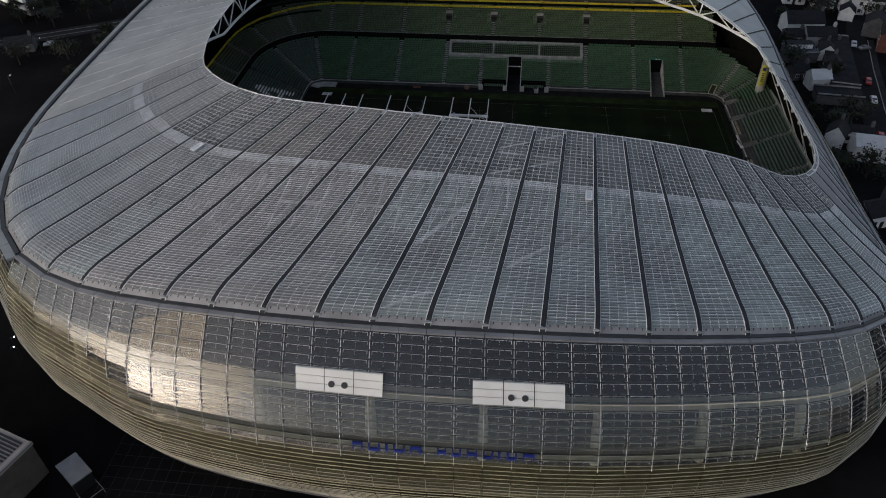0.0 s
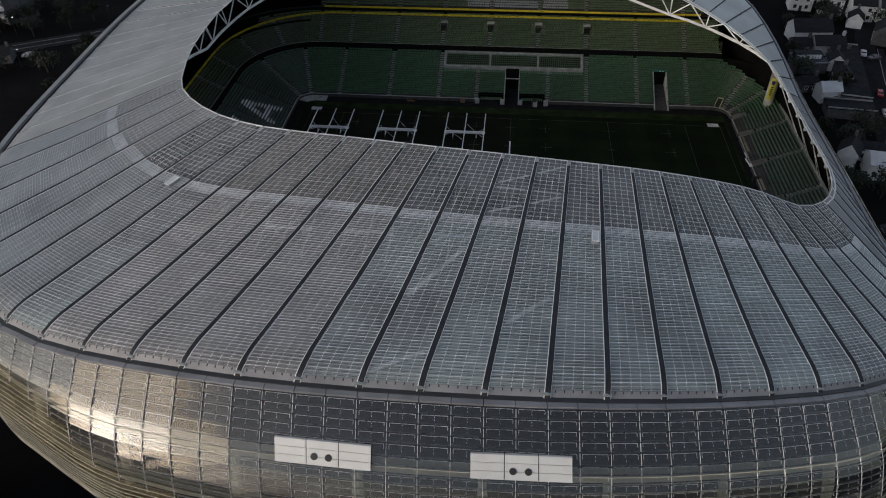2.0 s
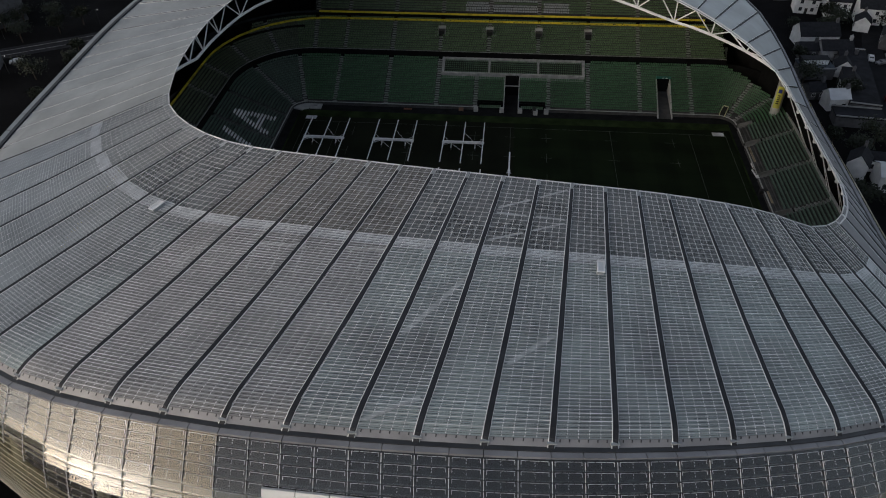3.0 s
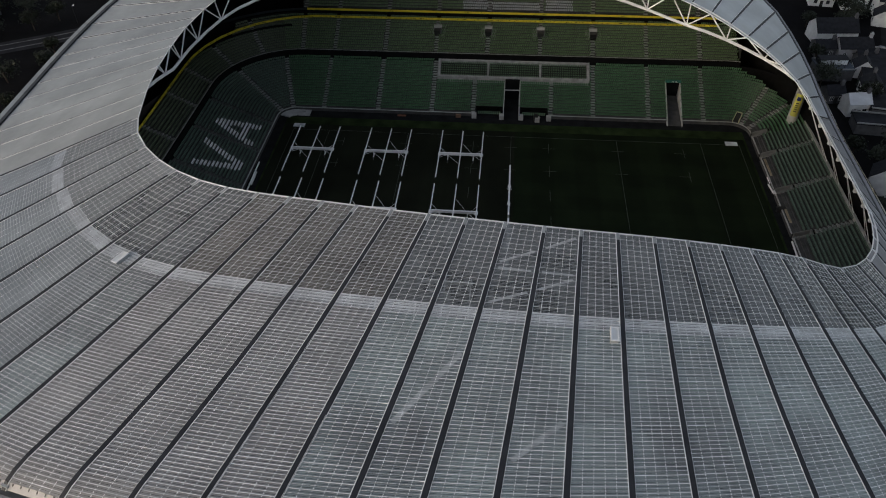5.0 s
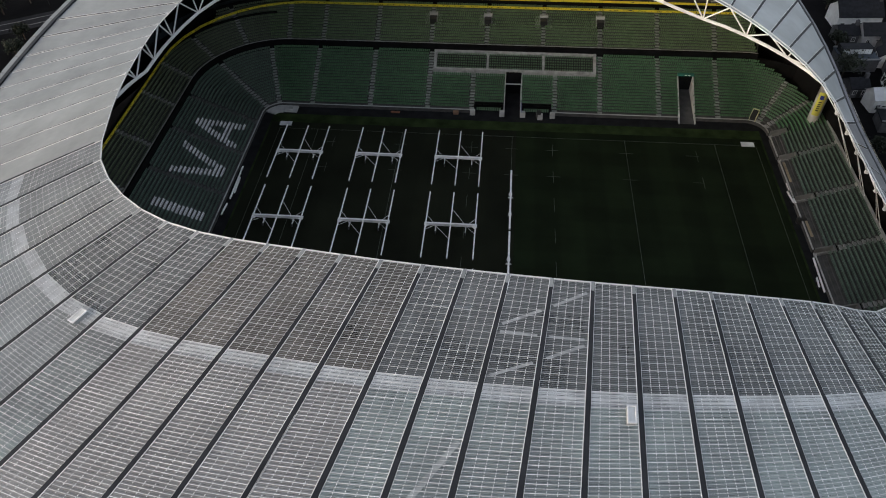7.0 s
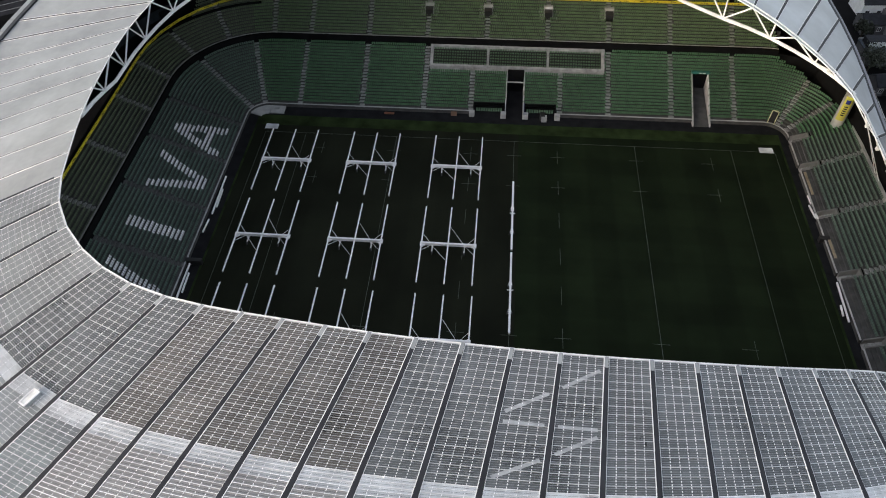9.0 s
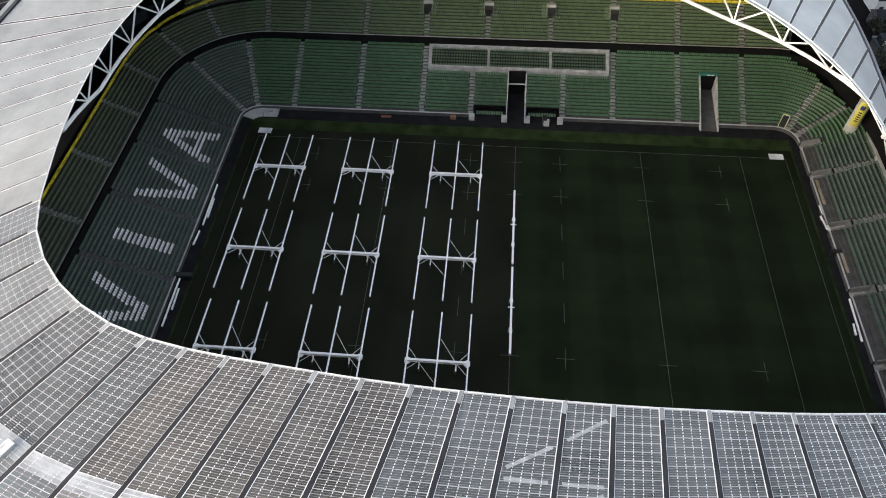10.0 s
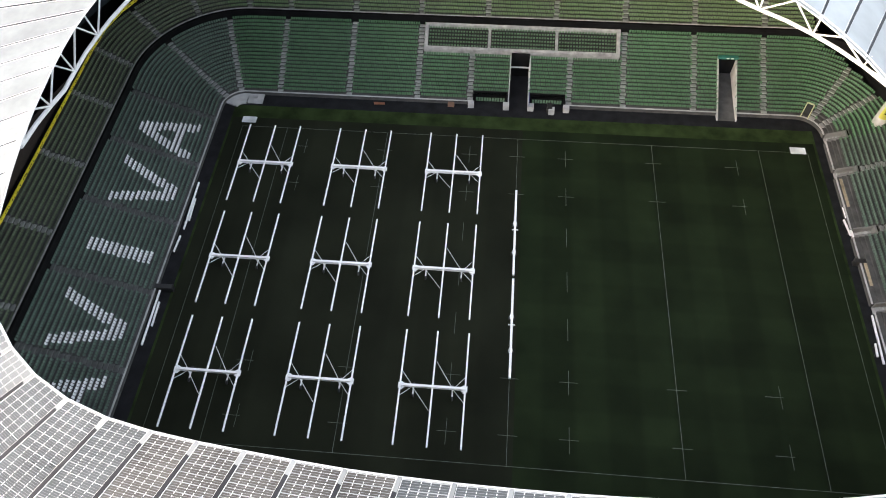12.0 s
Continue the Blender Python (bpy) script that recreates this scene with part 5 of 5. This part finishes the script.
def shed(x, y, w, d, h, label, m, yaw=0.0, clerestory=False):
    s = empty("low_building", label, "building", "low buildings", at=(x, y, -0.35))
    s.rotation_euler = (0, 0, radians(yaw))
    g = Soup()
    g.block(-w / 2, w / 2, -d / 2, d / 2, 0, h)
    g.make("wall", M_GREYWALL, s)
    g = Soup()
    g.block(-w / 2 - 0.2, w / 2 + 0.2, -d / 2 - 0.2, d / 2 + 0.2, h, h + 0.25)
    g.make("roof", m, s)
    g = Soup()
    for a in (-1, 1):
        g = Soup()
        g.block(-w / 2 - 0.2, w / 2 + 0.2, a * d / 2 - 0.15, a * d / 2 + 0.15, h + 0.25, h + 0.6)
        g.make("parapet", M_KERB, s)
    if clerestory:
        g = Soup()
        g.block(-w / 2 + 0.5, w / 2 - 1.0, d / 2 - 4.0, d / 2 - 0.8, h + 0.25, h + 2.0)
        g.make("roof_light", M_SLATE, s)
        for k in range(8):
            g = Soup()
            x0 = -w / 2 + 0.7 + k * (w - 2.0) / 8
            g.block(x0, x0 + (w - 2.0) / 8 - 0.15, d / 2 - 4.15, d / 2 - 3.98, h + 0.4, h + 1.8)
            g.make("pane", M_BAND, s)
    return s


M_FELT = mat("dark_felt", (0.02, 0.021, 0.025), 0.9, vary=0.4, scale=0.3, spec=0.1)
shed(95, 75, 10, 7, 3.4, "flat-roofed building with a white glazed roof light", mat("blue_grey_felt", (0.04, 0.052, 0.07), 0.85), 4, True)
shed(105.5, 68, 8, 38, 3.6, "long dark felt-roofed warehouse beside the street", M_FELT, -12)
shed(98.5, 45.5, 13, 6, 3.0, "low dark flat-roofed building", M_FELT, -6)


def block_of_flats(x, y, yaw, w, d, storeys, label):
    b = empty("apartment_building", label, "apartment building", "apartment buildings", at=(x, y, -0.35))
    b.rotation_euler = (0, 0, radians(yaw))
    g = Soup()
    g.block(-w / 2, w / 2, -d / 2, d / 2, 0, storeys * 3)
    g.make("wall", M_GREYWALL, b)
    g = Soup()
    g.block(-w / 2 - 0.3, w / 2 + 0.3, -d / 2 - 0.3, d / 2 + 0.3, storeys * 3, storeys * 3 + 0.4)
    g.make("roof", M_SLATE, b)
    for s in range(storeys):
        g = Soup()
        g.block(-w / 2, w / 2, -d / 2 - 1.3, -d / 2, s * 3 + 2.7, s * 3 + 3.9)
        g.make("balcony", M_RENDER, b)
        for k in range(int(w / 3)):
            g = Soup()
            x0 = -w / 2 + 0.6 + k * 3
            g.block(x0, x0 + 1.8, -d / 2 - 0.05, -d / 2 + 0.05, s * 3 + 0.4, s * 3 + 2.5)
            g.make("window", M_GLASS, b)


block_of_flats(-198, 103, -30, 26, 12, 4, "apartment building with white balcony bands")
block_of_flats(-140, 128, -20, 24, 12, 4, "apartment building with white balcony bands")
block_of_flats(-215, 60, -30, 26, 12, 4, "brick-toned apartment building with pale bands")


def annex():
    a = empty("annex_building", "pale flat-topped annex with dark roof louvres", "building", at=(-83, -106, -0.35))
    a.rotation_euler = (0, 0, radians(-18))
    g = Soup()
    g.block(-9, 5.5, -9, 7, 0, 8)
    g.make("wall", mat("beige_render", (0.11, 0.098, 0.08), 0.85, vary=0.2, scale=0.5), a)
    g = Soup()
    g.block(-9.2, 5.7, -9.2, 7.2, 8, 8.3)
    g.make("roof", mat("annex_roof", (0.4, 0.36, 0.34), 0.8, vary=0.15), a)
    for k in range(9):
        g = Soup()
        g.block(-8, 4.2, 1.2 + k * 0.62, 1.55 + k * 0.62, 8.3, 8.42)
        g.make("louvre", M_BLACK, a)
    g = Soup()
    g.block(5.3, 5.7, -9.2, 7.2, 8.3, 8.7)
    g.make("parapet", M_KERB, a)


annex()


def kiosk(x, y, yaw):
    k = empty("kiosk", "small grey service kiosk with a flat metal roof", "kiosk", at=(x, y, -0.35))
    k.rotation_euler = (0, 0, radians(yaw))
    g = Soup()
    g.block(-2.6, 2.6, -1.6, 1.6, 0, 3.2)
    g.make("wall", M_BLACK, k)
    g = Soup()
    g.block(-2.8, 2.8, -1.8, 1.8, 3.2, 3.45)
    g.make("roof", M_FASCIA, k)
    for x0, y0, x1, y1 in ((2.8, -1.8, 5.4, -1.8), (5.4, -1.8, 5.4, 1.6), (2.8, 1.6, 5.4, 1.6)):
        g = Soup()
        g.beam((x0, y0, 1.1), (x1, y1, 1.1), 0.08, 0.08)
        g.beam((x1, y1, 0), (x1, y1, 1.1), 0.08, 0.08, up=(1, 0, 0))
        g.make("rail", M_KERB, k)


kiosk(-69.5, -102, -35)


def strip(name, pts, w, z, m, label):
    g = Soup()
    for a, b in zip(pts[:-1], pts[1:]):
        g.beam((*a, z), (*b, z), w, 0.05)
    return tagged(g.make(name, m), label, name.replace("_", " "), kind="structure")


strip("road", [(146, 175), (119.5, 92), (114, 69), (108, 42), (101.5, 10), (96, -90)], 6.5, -0.32, mat("road_asphalt", (0.02, 0.02, 0.022), 0.95, vary=0.2, scale=0.3, spec=0.05), "grey asphalt street between the houses")
strip("pavement", [(124.5, 92), (118.6, 69), (112.6, 42), (106, 10)], 1.8, -0.28, M_PAVE, "grey pavement beside the street")
strip("kerb", [(123.4, 92), (117.5, 69), (111.5, 42), (105, 10)], 0.25, -0.25, M_KERB, "pale kerb stones of the street")
strip("kerb", [(110.6, 69), (104.4, 42), (98, 10)], 0.2, -0.25, M_PAVE, "dark kerb stones of the street")
strip("railway", [(-280, 18), (-178, 72), (-158, 83), (-110, 112)], 9, -0.32, M_PAVE, "dark railway bed past the stadium")
for off in (-2.2, 2.2):
    strip("rail", [(-280, 18 + off), (-178, 72 + off), (-158, 83 + off), (-110, 112 + off)], 0.2, -0.24, M_KERB, "worn steel rail on the railway bed")


def paving():
    top = empty("forecourt", "dark paved forecourt with pale joint lines", "pavement", kind="structure")
    for k in range(14):
        g = Soup()
        g.block(-66 + k * 2.2, -65.9 + k * 2.2, -112, -92, -0.35, -0.33)
        g.make("joint", M_PAVE, top)
    for k in range(9):
        g = Soup()
        g.block(-66, -36, -112 + k * 2.2, -111.9 + k * 2.2, -0.35, -0.332)
        g.make("joint", M_PAVE, top)


paving()


def car(x, y, yaw, m):
    c = empty("car", "parked hatchback car at the kerb", "car", "parked cars", at=(x, y, -0.35))
    c.rotation_euler = (0, 0, radians(yaw))
    g = Soup()
    prof = [(-2.1, 0.35), (-2.1, 0.85), (-1.9, 0.95), (-1.2, 1.0), (-0.6, 1.45), (1.0, 1.48), (1.8, 1.05), (2.1, 0.9), (2.1, 0.35)]
    n = len(prof)
    vs = [(px, s * (0.86 if pz < 1.2 else 0.7), pz) for s in (-1, 1) for px, pz in prof]
    g.add(vs, [tuple(range(n)), tuple(range(2 * n - 1, n - 1, -1))] + [(k, k + n, (k + 1) % n + n, (k + 1) % n) for k in range(n)])
    g.make("body", m, c)
    g = Soup()
    g.add([(-1.15, -0.72, 1.03), (-1.15, 0.72, 1.03), (-0.66, 0.62, 1.44), (-0.66, -0.62, 1.44)], [(0, 3, 2, 1)])
    g.make("windscreen", M_GLASS, c)
    for wx in (-1.3, 1.3):
        for wy in (-0.8, 0.8):
            g = Soup()
            g.tube([(wx, wy - 0.1, 0.32), (wx, wy + 0.1, 0.32)], 0.32, 12)
            g.make("wheel", M_BLACK, c)


for n, (cx, cy, cyaw) in enumerate(((117, 87, 74), (115.6, 91.5, 74), (112.2, 58.5, 76), (109.6, 46, 78), (119.5, 84, 20), (104, 24, 78), (-168, 66, 25))):
    car(cx, cy, cyaw, M_CARS[n % 3])


def tree_proto(seed, height):
    rnd = random.Random(seed)
    t = empty("tree", "dark bushy tree beside the houses", "tree", "trees")
    g = Soup()
    g.tube([(0, 0, 0), (0.1, 0, height * 0.3), (0.2, 0.1, height * 0.6)], 0.22, 7)
    limbs = []
    for k in range(7):
        a = k * 2.4 + rnd.random()
        z0 = height * rnd.uniform(0.25, 0.5)
        end = np.array([math.cos(a) * height * rnd.uniform(0.2, 0.34), math.sin(a) * height * rnd.uniform(0.2, 0.34), height * rnd.uniform(0.55, 0.9)])
        g.tube([(0.1, 0, z0), end * [0.5, 0.5, 0.9], end], 0.08, 5)
        limbs.append(end)
    g.make("trunk", M_BARK, t)
    g = Soup()
    for e in limbs:
        for _ in range(110):
            c = e + np.array([rnd.gauss(0, 0.13), rnd.gauss(0, 0.13), rnd.gauss(-0.02, 0.1)]) * height
            u = np.array([rnd.gauss(0, 1), rnd.gauss(0, 1), rnd.gauss(0, 1)])
            v = np.cross(u, (rnd.random(), rnd.random(), 1))
            u, v = u / np.linalg.norm(u) * 0.28, v / np.linalg.norm(v) * 0.28
            g.add([c - u - v * 0.5, c + u - v * 0.4, c + u * 0.7 + v, c - u * 0.6 + v * 0.8], [(0, 1, 2, 3)])
    g.make("crown", M_PLANT, t)
    return t


rng = random.Random(5)
protos = [tree_proto(k, h) for k, h in enumerate((6.5, 8.5, 5.0))]
spots = [(108, 106), (113, 112), (97, 108), (100, 59), (90, 68), (93, 84), (112, 118), (99, 33), (88, 33), (92, 27), (130, 108), (134, 100), (86, 5), (93, 3), (122, 60),
         (124, 50), (118, 30), (-150, 75), (-165, 90), (-175, 82), (-140, 60), (-160, 98), (-135, 30), (-145, 40), (-128, -5), (-150, -20), (-190, 85), (-186, 90), (-181, 95),
         (-135, 85), (-130, 105), (-170, 50), (-118, -45), (-125, -60), (-155, 55), (-148, 66), (-195, 92), (-172, 100)]
for n, (tx, ty) in enumerate(spots):
    m = pose(tx, ty, -0.35, 0, 0, rng.uniform(0, 360))
    if n < 3:
        protos[n].matrix_basis = m
    else:
        copy_thing(protos[n % 3], m)

M_LAMP = bpy.data.materials.new("lamp_glow")
M_LAMP.use_nodes = True
M_LAMP.node_tree.nodes["Principled BSDF"].inputs["Emission Color"].default_value = (1, 0.95, 0.85, 1)
M_LAMP.node_tree.nodes["Principled BSDF"].inputs["Emission Strength"].default_value = 3.0


def street_lamp(x, y):
    s = empty("street_lamp", "lit street lamp on a thin grey pole", "street lamp", "street lamps", at=(x, y, -0.35))
    g = Soup()
    g.tube([(0, 0, 0), (0, 0, 6.0), (0.9, 0, 6.4)], 0.08, 6)
    g.make("pole", M_BLACK, s)
    g = Soup()
    g.block(0.75, 1.05, -0.08, 0.08, 6.32, 6.42)
    g.make("lamp_head", M_LAMP, s)


for sx, sy in ((-153, 97), (-183, 84), (-166, 58), (-97, -72), (-95.8, -74.5), (-94.6, -77), (-93.2, -79.5), (-160, 30)):
    street_lamp(sx, sy)
